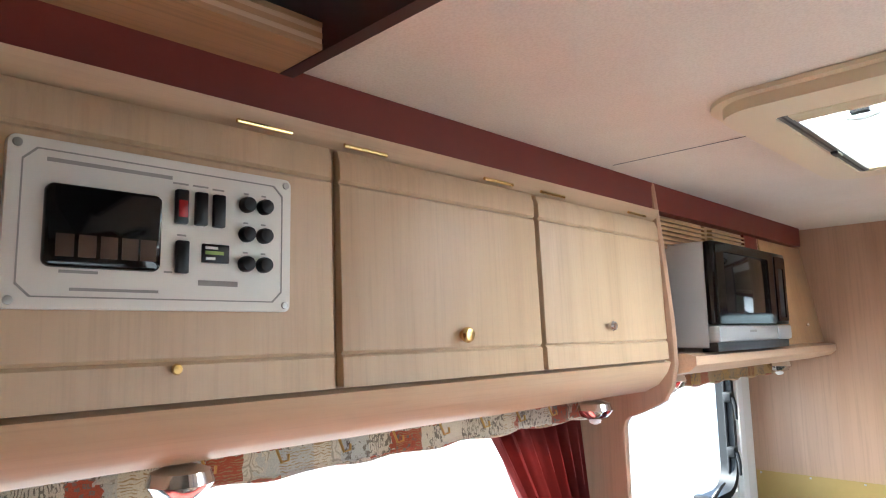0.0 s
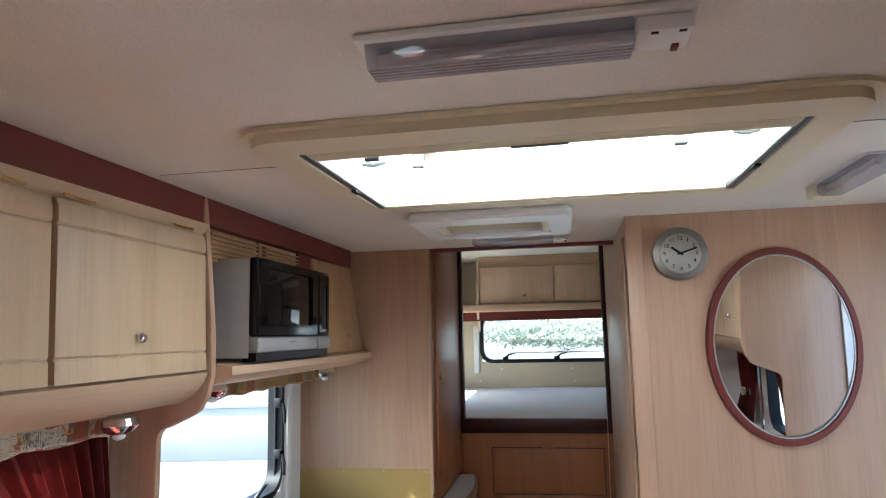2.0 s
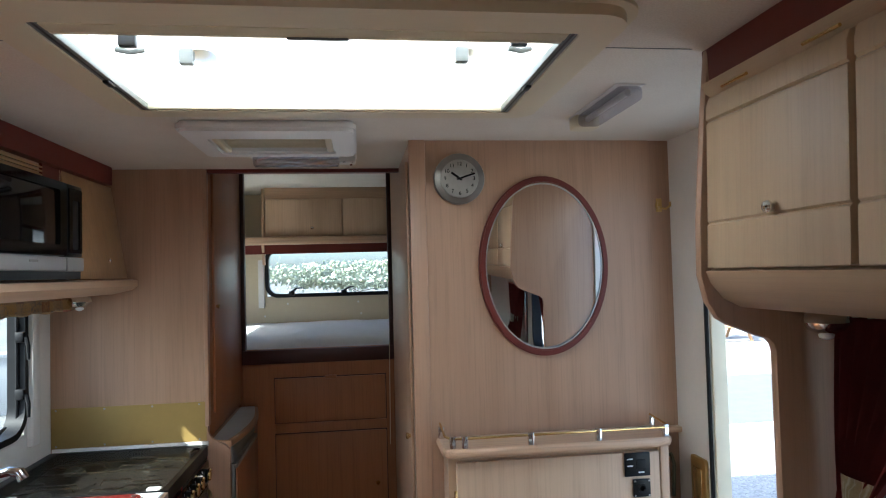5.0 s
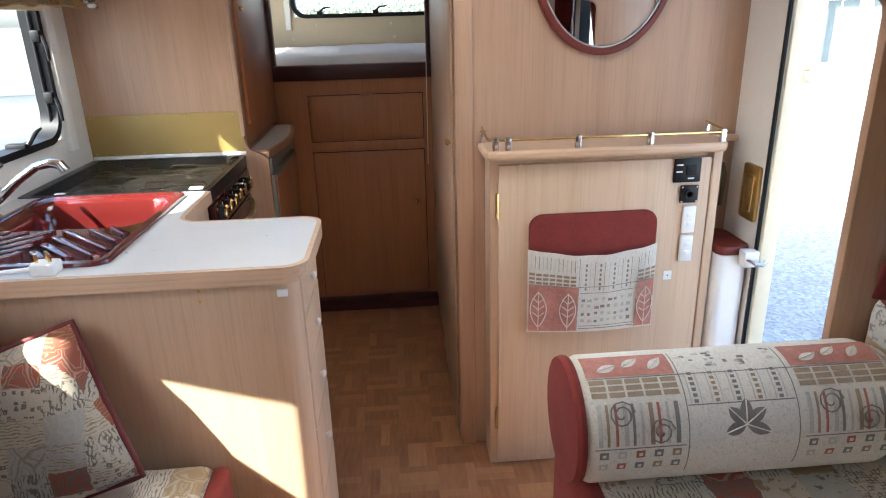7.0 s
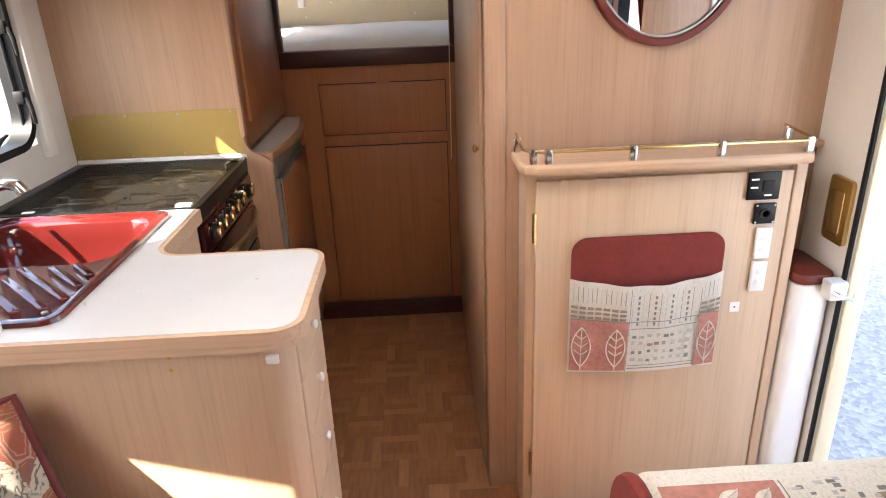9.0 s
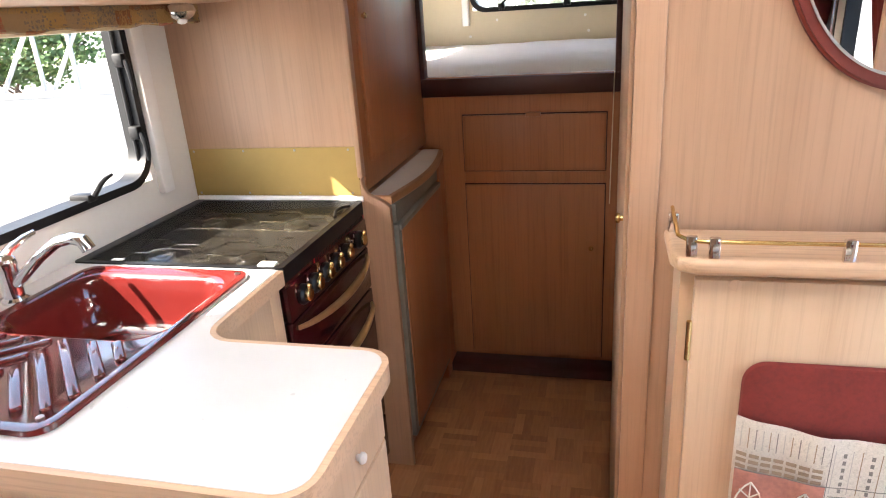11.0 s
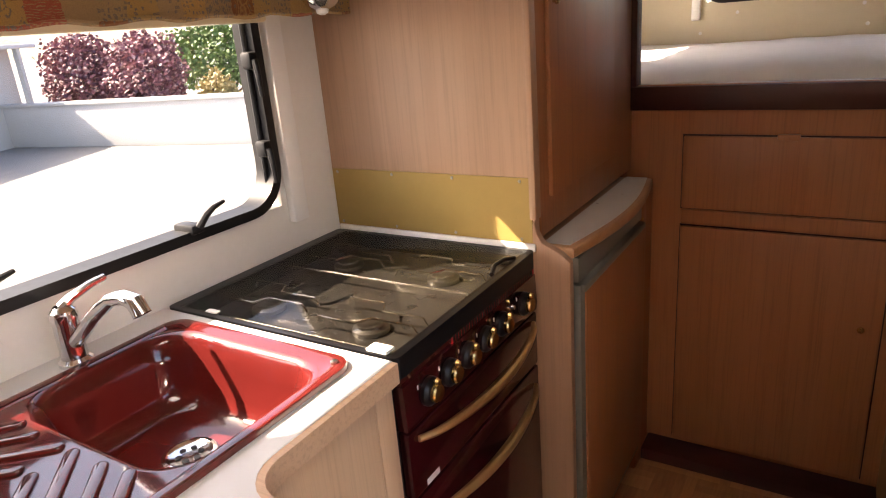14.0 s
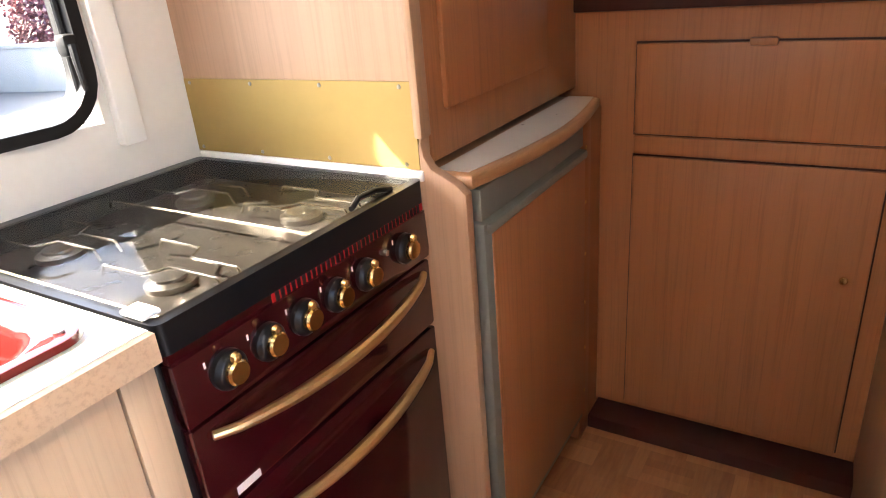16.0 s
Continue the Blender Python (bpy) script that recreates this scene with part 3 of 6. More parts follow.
t = thing("roof_vent", (0.08, 2.08, ZC), "white plastic roof vent with flyscreen slats", "vent")
V = (-0.165, 0.310, 1.96, 2.36)
bm = ring(rrect(*V, 0.03), rrect(V[0] + 0.068, V[1] - 0.072, V[2] + 0.12, V[3] - 0.06, 0.01), "z", ZC - 0.03, ZC - 0.001)
bmesh.ops.bevel(bm, geom=[e for e in bm.edges if e.is_manifold and e.calc_face_angle() > 0.8], offset=0.008, segments=2, affect="EDGES")
part("frame", bm, WHITE, t, "white plastic frame")
part("backing", box(V[0] + 0.06, V[1] - 0.06, V[2] + 0.11, V[3] - 0.05, ZC - 0.004, ZC - 0.0005), plain("vent_mesh", (0.15, 0.135, 0.075), 0.7), t, "olive flyscreen")
for k in range(9):
    y = V[2] + 0.128 + k * 0.024
    part("slat", box(V[0] + 0.068, V[1] - 0.072, y, y + 0.004, ZC - 0.013, ZC - 0.006), IVORY, t)
for x in (V[0] + 0.068, V[1] - 0.092):
    part("end_block", box(x, x + 0.020, V[2] + 0.12, V[3] - 0.06, ZC - 0.026, ZC - 0.004, 0.003), IVORY, t)


def strip_lamp(x0, x1, y0, y1, z=ZC, along="x", label="slim fluorescent ceiling lamp, switched off"):
    t = thing("ceiling_light", ((x0 + x1) / 2, (y0 + y1) / 2, z), label, "ceiling light", "fluorescent ceiling lights")
    d = 0.038
    if along == "x":
        xe = x1 - 0.17 * (x1 - x0)
        ym = (y0 + y1) / 2
        part("base", box(x0, x1, y0, y1, z - 0.010, z - 0.0005, 0.003), WHITE, t, "white plastic base tray")
        h = part("housing", box(xe, x1 - 0.004, y0 + 0.010, y1 - 0.006, z - d + 0.008, z - 0.0102, 0.005), WHITE, t, "white end housing")
        for q in (0.3, 0.75):
            part("slot", box(xe + (x1 - xe) * q - 0.004, xe + (x1 - xe) * q + 0.004, y0 + 0.014, y0 + 0.018, z - d + 0.0072, z - d + 0.0085), BLACK, h)
        part("switch", box(x1 - 0.024, x1 - 0.016, y1 - 0.026, y1 - 0.012, z - d + 0.004, z - d + 0.009, 0.001), RED, h, "small brown switch")
        prof = [(y0 + 0.010, z - 0.0105), (y0 + 0.014, z - 0.024), (y0 + 0.024, z - d), (y1 - 0.016, z - d), (y1 - 0.006, z - 0.026), (y1 - 0.004, z - 0.0105)]
        part("diffuser", prism(prof, "x", x0 + 0.012, xe - 0.001, 0.002), DIFFUSER, t, "ribbed clear diffuser")
        part("tube", tube([(x0 + 0.024, ym, z - 0.022), (xe, ym, z - 0.022)], 0.008), WHITE, t)
        for q in range(5):
            yy = y0 + 0.024 + q * (y1 - y0 - 0.040) / 4
            part("rib", box(x0 + 0.014, xe - 0.003, yy - 0.001, yy + 0.001, z - d - 0.0012, z - d + 0.0002), DIFFUSER, t)
    else:
        ye = y1 - 0.17 * (y1 - y0)
        part("housing", box(x0, x1, ye, y1, z - d, z - 0.001, 0.008), IVORY, t)
        part("diffuser", box(x0 + 0.004, x1 - 0.004, y0, ye - 0.001, z - d, z - 0.003, 0.012, 3), DIFFUSER, t)
        part("tube", tube([((x0 + x1) / 2, y0 + 0.02, z - 0.015), ((x0 + x1) / 2, ye, z - 0.015)], 0.008), WHITE, t)
        part("base", box(x0, x1, y0, y1, z - 0.0025, z - 0.0005), WHITE, t)
    return t


strip_lamp(0.050, 0.438, 0.850, 0.924)
strip_lamp(-0.05, 0.31, 2.44, 2.52)
strip_lamp(0.895, 0.965, 1.60, 1.94, along="y")


# ---- overhead lockers ----
def knob(name, at, axis, out, material=BRASS, r=0.011, parent=None, label="round brass push knob"):
    o = out
    b = lathe([(r * 0.6, 0), (r * 0.6, o * r * 0.5), (r, o * r * 0.7), (r * 1.05, o * r * 1.1), (r * 0.8, o * r * 1.5), (r * 0.2, o * r * 1.65)], at, axis, 16)
    return part(name, b, material, parent, label)


def locker_side(sx, X, wall, y_end, doors, label):
    """A run of lockers along a side wall. sx: +1 when the doors face +x. X: the door plane."""
    g = lambda d: X + sx * d
    back = wall + sx * 0.001
    low = doors[0][0]
    t = thing("overhead_locker", ((X + wall) / 2, (low + y_end) / 2, 1.46), label, "overhead locker")
    prof = [(back, 1.452), (g(-0.13), 1.452), (g(-0.075), 1.458), (g(-0.04), 1.475), (g(-0.015), 1.505), (g(-0.006), 1.528), (g(-0.022), 1.533), (g(-0.03), 1.86), (g(-0.02), 1.868), (g(-0.012), 1.885), (g(-0.026), 1.889), (back, 1.889)]
    part("carcass", prism(prof, "y", low, y_end - 0.02), LOCKER_Y, t, "pale oak body with a rounded underside")
    # cornice board up to the ceiling
    part("cornice", box(back, g(-0.028), low, y_end + (1.10 if sx > 0 else 0.0), 1.890, ZC - 0.001), RED, t, "burgundy cornice band")
    for a, b, kind in doors:
        gr = 1.578 if sx > 0 else 1.618
        lean = lambda z: -0.004 - (z - 1.53) * 0.03
        out = [(g(lean(1.535)), 1.535), (g(lean(gr) - 0.0002), gr - 0.004), (g(lean(gr) - 0.0045), gr), (g(lean(gr) - 0.001), gr + 0.004),
               (g(lean(1.806) - 0.001), 1.806), (g(lean(1.81) - 0.0045), 1.810), (g(lean(1.814)), 1.814), (g(lean(1.84)), 1.84), (g(lean(1.856) - 0.006), 1.856), (g(-0.0295), 1.858), (g(-0.0215), 1.535)]
        d = part("door", prism(out, "y", a + 0.006, b - 0.006, 0.0035), LOCKER, t, "pale oak lift-up door with scored lines")
        for yh in (a + 0.050, b - 0.110):
            part("hinge", tube([(g(-0.010), yh - 0.038, 1.862), (g(-0.010), yh + 0.038, 1.862)], 0.003, 8), BRASS, d, "brass hinge pin")
        if kind == "knob":
            knob("knob", (g(-0.006), (a + b) / 2 + 0.01, 1.600), "x", sx, BRASS, 0.012, d)
        elif kind == "chrome":
            knob("knob", (g(-0.006), (a + b) / 2 - 0.02, 1.612 if sx > 0 else 1.630), "x", sx, CHROME, 0.010, d, "chrome push knob")
        elif kind == "hole":
            knob("keyhole", (g(-0.006), a + (b - a) * 0.75, 1.570), "x", sx, BRASS_OLD, 0.006, d, "small brass lock")
    return t


XLF = -0.555
locker_side(1, XLF, XL, 1.625, [(-1.1, -0.20, ""), (-0.20, 0.664, "hole"), (0.664, 1.117, "knob"), (1.117, 1.602, "chrome")], "pale oak overhead lockers with a rounded underside")
locker_side(-1, 0.955, XR, 1.385, [(-1.1, 0.13, ""), (0.13, 0.545, "chrome"), (0.545, 0.985, "chrome"), (0.985, 1.362, "chrome")], "pale oak overhead lockers on the entrance side")


def end_panel(name, sx, X, wall, post, y0, y1, label):
    """A shaped end panel: deep at locker height, curved back to a post that runs to the floor."""
    g = lambda d: X + sx * d
    dep = abs(post - X)
    o = [(wall, ZF), (post, ZF), (post, 1.37)]
    o += [(post + sx * 0.03 * (1 - math.cos(radians(a))), 1.37 + 0.03 * math.sin(radians(a))) for a in (30, 60, 90)]
    o += [(g(-0.05), 1.425), (g(-0.028), 1.438), (g(-0.008), 1.47), (g(0.004), 1.52), (g(0.002), 1.62), (g(-0.012), 1.80), (g(-0.028), ZC - 0.002), (wall, ZC - 0.002)]
    return structure(name, prism(o, "y", y0, y1, 0.005), WALL, label, 35)


end_panel("partition_left", 1, XLF, XL + 0.001, -0.690, 1.604, 1.626, "oak veneer end panel with a curved cut-out")
end_panel("partition_right", -1, 0.955, XR - 0.001, 1.098, 1.364, 1.386, "oak veneer end panel beside the entrance")

# control panel on the locker door
t = thing("control_panel", (XLF, 0.435, 1.63), "grey power control panel with switches and fuses", "control panel", kind="")
PX = XLF - 0.0052
def face(y0, y1, z0, z1, d0, d1, bev=0.0):
    """A small block on the control panel, d metres proud."""
    return box(PX + d0, PX + d1, y0, y1, z0, z1, bev)
part("plate", prism(rrect(0.282, 0.585, 1.632, 1.796, 0.008), "x", PX - 0.006, PX + 0.006, 0.001), PANEL, t, "warm grey printed plate")
part("border_line", ring(rrect(0.294, 0.573, 1.643, 1.786, 0.012, 1), rrect(0.2955, 0.5715, 1.6445, 1.7845, 0.012, 1), "x", PX + 0.006, PX + 0.0066), INK, t, "thin printed border")
part("fuse_window", prism(rrect(0.314, 0.424, 1.672, 1.753, 0.008), "x", PX + 0.002, PX + 0.014, 0.003), GLASSY, t, "dark smoked fuse cover")
for y in (0.332, 0.352, 0.372, 0.392, 0.410):
    part("fuse", face(y - 0.008, y + 0.008, 1.682, 1.704, 0.0142, 0.0146), plain("fuse_orange", (0.05, 0.022, 0.009), 0.3), t)
for y in (0.446, 0.468, 0.489):
    part("rocker_switch", face(y - 0.007, y + 0.007, 1.726, 1.764, 0.005, 0.013, 0.002), BLACK, t, "black rocker switch")
part("rocker_lamp", face(0.441, 0.451, 1.733, 1.752, 0.012, 0.0145, 0.001), plain("red_lens", (0.25, 0.01, 0.012), 0.2), t, "red rocker")
part("rocker_switch", face(0.441, 0.455, 1.672, 1.708, 0.005, 0.013, 0.002), BLACK, t, "black rocker switch")
part("gauge", face(0.471, 0.503, 1.686, 1.707, 0.005, 0.009, 0.001), BLACK, t, "small battery gauge")
part("gauge_dial", face(0.474, 0.496, 1.695, 1.699, 0.009, 0.0093), plain("gauge_green", (0.25, 0.35, 0.08), 0.5), t)
part("gauge_dial", face(0.474, 0.489, 1.701, 1.704, 0.009, 0.0093), WHITE, t)
part("gauge_dial", face(0.475, 0.486, 1.689, 1.692, 0.009, 0.0093), WHITE, t)
for z in (1.757, 1.722, 1.687):
    for y in (0.524, 0.547):
        k = part("fuse_holder", lathe([(0.0095, 0), (0.0095, 0.008), (0.008, 0.012), (0.003, 0.013)], (PX + 0.005, y, z), "x", 14), BLACK, t, "black fuse holder cap")
        part("printing", face(y - 0.003, y + 0.003, z + 0.0125, z + 0.0145, 0.0058, 0.0064), INK, t)
for y, z in ((0.290, 1.640), (0.290, 1.788), (0.577, 1.640), (0.577, 1.788)):
    part("screw", lathe([(0.0045, 0), (0.004, 0.002), (0.001, 0.0025)], (PX + 0.006, y, z), "x", 12), STEEL, t, "cross-head screw")
for a, b, z, h in ((0.315, 0.436, 1.774, 0.004), (0.437, 0.454, 1.770, 0.002), (0.459, 0.477, 1.770, 0.002), (0.482, 0.496, 1.769, 0.002), (0.330, 0.365, 1.667, 0.003), (0.340, 0.425, 1.650, 0.003), (0.443, 0.453, 1.713, 0.002), (0.430, 0.439, 1.672, 0.002), (0.468, 0.515, 1.660, 0.006)):
    part("printing", face(a, b, z, z + h, 0.0058, 0.0064), INK, t)

# overcab bed board
t = thing("bed_board", (-0.55, -0.2, ZC), "bare plywood bed board over the cab", "bed board")
for k in range(5):
    part("ply", box(XLF - 0.0275 + 0.001 * (k % 2), -0.485 - 0.001 * (k % 2), FRONT + 0.01, 0.583, 1.945 + 0.007 * k, 1.952 + 0.007 * k), (PLY, OAK_Y)[k % 2], t)
part("bolt", tube([(-0.495, 0.45, 1.98), (-0.495, 0.45, 2.0)], 0.005, 8), STEEL, t, "steel bolt")

# ---- microwave shelf and locker over the kitchen ----
t = thing("microwave_shelf", (-0.68, 2.2, 1.46), "pale oak shelf with louvred vents above the microwave", "shelf")
part("board", prism([(XL + 0.001, 1.490), (-0.60, 1.490), (-0.53, 1.505), (-0.512, 1.520), (-0.512, 1.540), (-0.53, 1.545), (XL + 0.001, 1.545)], "y", 1.628, 2.773), OAK_Y, t, "pale oak shelf with rounded nose")
part("back", box(XL + 0.001, XL + 0.02, 1.628, 2.773, 1.546, 1.889), OAK, t)
for a, b in ((1.64, 1.93), (1.95, 2.22)):
    fr = part("louvre", box(-0.625, -0.605, a, b, 1.805, 1.888, 0.003), BROWN_Y, t, "brown oak louvred grille")
    for k in range(6):
        z = 1.815 + k * 0.0115
        part("slat", prism([(-0.605, z), (-0.590, z - 0.002), (-0.590, z + 0.003), (-0.605, z + 0.007)], "y", a + 0.015, b - 0.015), AMBER, fr)
part("filler", box(-0.625, -0.600, 2.225, 2.36, 1.80, 1.888), RED, t, "burgundy filler panel")
d = part("cupboard_door", prism([(-0.545, 1.548), (-0.600, 1.886), (-0.617, 1.886), (-0.562, 1.548)], "y", 2.345, 2.765, 0.003), AMBER, t, "amber oak sloping door")
knob("knob", (-0.553, 2.60, 1.61), "x", 1, CHROME, 0.006, d, "chrome knob")
part("partition", box(XL + 0.02, -0.60, 2.335, 2.343, 1.546, 1.885), OAK, t)

t = thing("microwave", (-0.64, 2.04, 1.546), "black and silver microwave oven on the oak shelf", "microwave")
M = (1.715, 2.225, 1.556, 1.815)
part("body", box(-0.79, -0.515, M[0], M[1] - 0.003, M[2], M[3], 0.006), SILVER, t, "silver grey casing")
part("door", box(-0.517, -0.490, M[0], M[0] + 0.40, M[2] + 0.055, M[3], 0.006), GLASSY, t, "black glass door")
part("door_frame", ring(rrect(M[0] + 0.004, M[0] + 0.398, M[2] + 0.058, M[3] - 0.003, 0.008), rrect(M[0] + 0.05, M[0] + 0.36, M[2] + 0.085, M[3] - 0.025, 0.008), "x", -0.4895, -0.4865), GLASSY, t)
part("keypad", box(-0.517, -0.490, M[0] + 0.403, M[1], M[2] + 0.055, M[3], 0.005), BLACK, t, "black control pad")
part("keypad_frame", ring(rrect(M[0] + 0.415, M[1] - 0.012, M[2] + 0.065, M[3] - 0.012, 0.006), rrect(M[0] + 0.435, M[1] - 0.028, M[2] + 0.075, M[3] - 0.045, 0.006), "x", -0.490, -0.486), GLASSY, t)
part("plinth", box(-0.516, -0.495, M[0] + 0.002, M[1] - 0.002, 1.548, M[2] + 0.013), BLACK, t, "black lower edge")
part("trim_bar", box(-0.517, -0.487, M[0], M[0] + 0.40, M[2] + 0.014, M[2] + 0.053, 0.006), SILVER, t, "silver lower trim")
part("release_button", box(-0.517, -0.485, M[0] + 0.403, M[1], M[2] + 0.014, M[2] + 0.053, 0.005), SILVER, t, "silver push bar")
part("badge", box(-0.487, -0.4862, M[0] + 0.19, M[0] + 0.235, M[2] + 0.036, M[2] + 0.042), INK, t)
for x, y in ((-0.77, M[0] + 0.03), (-0.77, M[1] - 0.03), (-0.53, M[0] + 0.03), (-0.53, M[1] - 0.03)):
    part("foot", box(x - 0.012, x + 0.012, y - 0.012, y + 0.012, 1.546, M[2], 0.002), BLACK, t)


# ---- valances, curtains, reading lamps ----
def valance(x, y0, y1, z0, z1, out, label, cloth):
    b = grid(60, 4, lambda u, v: (x + out * (0.004 * math.sin(u * 37) + 0.003 * math.sin(u * 91 + 2) * (1 - v)), y0 + (y1 - y0) * u, z0 + (z1 - z0) * v + 0.003 * math.sin(u * 50) * (1 - v)))
    bmesh.ops.solidify(b, geom=b.faces[:], thickness=0.008)
    t = thing("pelmet", (x, (y0 + y1) / 2, z1), label, "pelmet", "window pelmets")
    part("cloth", b, cloth, t)
    part("hem", tube([(x + out * (0.004 * math.sin(u * 37) + 0.003 * math.sin(u * 91 + 2) - 0.002), y0 + (y1 - y0) * u, z0 + 0.003 * math.sin(u * 50)) for u in (i / 60 for i in range(61))], 0.0045, 6), cloth, t, "stitched lower hem")
    part("batten", box(x - 0.006 - out * 0.012, x + 0.006 - out * 0.012, y0, y1, z1 - 0.012, z1), OAK_Y, t, "slim oak batten")
    return t


valance(-0.72, 0.20, 1.53, 1.405, 1.455, 1, "patterned fabric pelmet under the overhead lockers", FABRIC_PALE)
valance(-0.69, 1.63, 2.765, 1.445, 1.495, 1, "patterned fabric pelmet under the microwave shelf", FABRIC_WARM)
valance(1.20, 0.0, 1.36, 1.40, 1.455, -1, "patterned fabric pelmet under the lockers by the door", FABRIC_PALE)


def spot(at, sx):
    t = thing("reading_lamp", at, "small chrome reading lamp under the shelf", "lamp", "reading lamps")
    x, y, z = at
    part("cup", lathe([(0.018, 0), (0.035, -0.006), (0.040, -0.02), (0.030, -0.034), (0.012, -0.042)], at, "z", 18), CHROME, t, "chrome shade")
    part("bulb_glass", lathe([(0.014, -0.040), (0.012, -0.048), (0.004, -0.052)], at, "z", 12), WHITE, t)


spot((-0.655, 1.42, 1.452), 1)
spot((-0.655, 0.50, 1.452), 1)
spot((-0.66, 2.63, 1.490), 1)
spot((-0.66, 1.80, 1.490), 1)
spot((1.14, 1.28, 1.452), -1)
for k in range(8):
    y = 0.55 + 0.11 * k
    b = tube([(-0.705, y, 1.445), (-0.700, y + 0.006, 1.425), (-0.695, y + 0.014, 1.428), (-0.698, y + 0.016, 1.436)], 0.0022, 6)
    single("curtain_hook", b, BRASS_OLD, "small brass hook on the pelmet", "hook", "pelmet hooks")


def curtain(x, y0, y1, ya, yb, z0, zt, z1, label, out):
    """A gathered curtain, wide at the top, tied in at zt."""
    def f(u, v):
        z = z1 + (z0 - z1) * v
        k = 1 - abs(z - zt) / (z1 - zt if z > zt else zt - z0 + 0.04)
        flare = 0.05 * max(0.0, (zt - z) / (zt - z0))
        k = max(0.0, k) ** 1.05
        a, b = y0 + (ya - y0) * k, y1 + (yb - y1) * k
        amp = 0.018 + 0.008 * math.sin(v * 3)
        return (x + out * (0.012 + flare + amp * math.sin(u * 44 + v * 1.5) + 0.006 * math.sin(u * 95 + v * 4)), a + (b - a) * u, z)
    b = grid(110, 26, f)
    bmesh.ops.solidify(b, geom=b.faces[:], thickness=0.003)
    return b


t = thing("curtain", (-0.77, 1.35, 0.75), "dark red gathered curtain beside the lounge window", "curtain", "lounge curtains")
part("cloth", curtain(-0.785, 1.185, 1.53, 1.50, 1.56, 0.64, 0.95, 1.42, "", 1), CURTAIN, t)
t = thing("curtain", (1.25, 1.25, 0.6), "dark red curtain tied back beside the entrance panel", "curtain", "lounge curtains")
part("cloth", curtain(1.19, 1.00, 1.30, 1.210, 1.295, 0.90, 1.13, 1.44, "", -1), CURTAIN, t)
bm = grid(20, 3, lambda u, v: (1.190 - 0.034 * math.sin(math.pi * u) - 0.014, 1.202 + 0.10 * u, 1.105 + 0.05 * v + 0.012 * math.sin(3 * u)))
bmesh.ops.solidify(bm, geom=bm.faces[:], thickness=0.006)
part("tieback", bm, FABRIC, t, "patterned fabric tieback")
t = thing("curtain", (1.27, -0.1, 0.9), "dark red curtain tied back at the front of the window", "curtain", "lounge curtains")
part("cloth", curtain(1.29, -0.30, 0.10, -0.20, -0.06, 0.95, 1.15, 1.44, "", -1), CURTAIN, t)
bm = grid(16, 3, lambda u, v: (1.285 - 0.036 * math.sin(math.pi * u) - 0.012, -0.21 + 0.16 * u, 1.125 + 0.05 * v))
bmesh.ops.solidify(bm, geom=bm.faces[:], thickness=0.006)
part("tieback", bm, FABRIC, t, "patterned fabric tieback")
single("curtain_pole", tube([(1.29, 0.135, 0.90), (1.29, 0.135, 1.44)], 0.010), CHROME, "upright chrome pole at the front of the window", "pole")
single("curtain_pole", tube([(-0.79, 1.545, 0.66), (-0.79, 1.545, 1.44)], 0.010), CHROME, "upright chrome pole beside the window", "pole")

# ---- washroom wall: clock, mirror, hooks ----
t = thing("wall_clock", (0.628, 2.238, 1.75), "round brushed steel wall clock with dark hands", "clock")
C = Vector((0.628, 2.236, 1.832))
def disc(c, r, y0, y1, n=48):
    return prism(arc(c[0], c[2], r, r, 0, 360 - 360 / n, n - 1), "y", y0, y1, 0.002)
part("case", disc(C, 0.080, 2.216, 2.238), plain("dull_steel", (0.26, 0.25, 0.23), 0.34, 1.0, vary=0.08, scale=90), t, "brushed steel rim")
part("dial", disc(C, 0.060, 2.213, 2.2165), plain("clock_dial", (0.36, 0.35, 0.32), 0.45, 0.7, vary=0.12, scale=40), t, "grey metal dial")
def bar(cx, cz, ang, l0, l1, w, y0, y1):
    a = radians(90 - ang)
    d, s = Vector((math.cos(a), math.sin(a))), Vector((-math.sin(a), math.cos(a)))
    p = [Vector((cx, cz)) + d * l + s * q for l, q in ((l0, -w), (l1, -w), (l1, w), (l0, w))]
    return prism([tuple(q) for q in p], "y", y0, y1)
for k in range(12):
    c = bpy.data.curves.new("numeral", "FONT")
    c.body, c.size, c.align_x, c.align_y = str(12 if k == 0 else k), 0.017, "CENTER", "CENTER"
    c.extrude = 0.0004
    ob = new("numeral", c)
    dg = bpy.context.evaluated_depsgraph_get()
    me = bpy.data.meshes.new_from_object(ob.evaluated_get(dg))
    bpy.data.objects.remove(ob)
    a = radians(90 - 30 * k)
    me.transform(Matrix.Translation((C.x + 0.046 * math.cos(a), 2.2125, C.z + 0.046 * math.sin(a))) @ Matrix.Rotation(radians(90), 4, "X"))
    me.materials.append(BLACK)
    ob = new("numeral", me)
    ob.parent, ob.matrix_parent_inverse = t, Matrix.Translation(-t.location)
part("hour_pointer", bar(C.x, C.z, -54, -0.008, 0.032, 0.0034, 2.2105, 2.2115), BLACK, t)
part("minute_pointer", bar(C.x, C.z, 72, -0.010, 0.050, 0.0026, 2.2085, 2.2095), BLACK, t)
part("pivot", disc(C, 0.004, 2.207, 2.213, 12), BLACK, t)

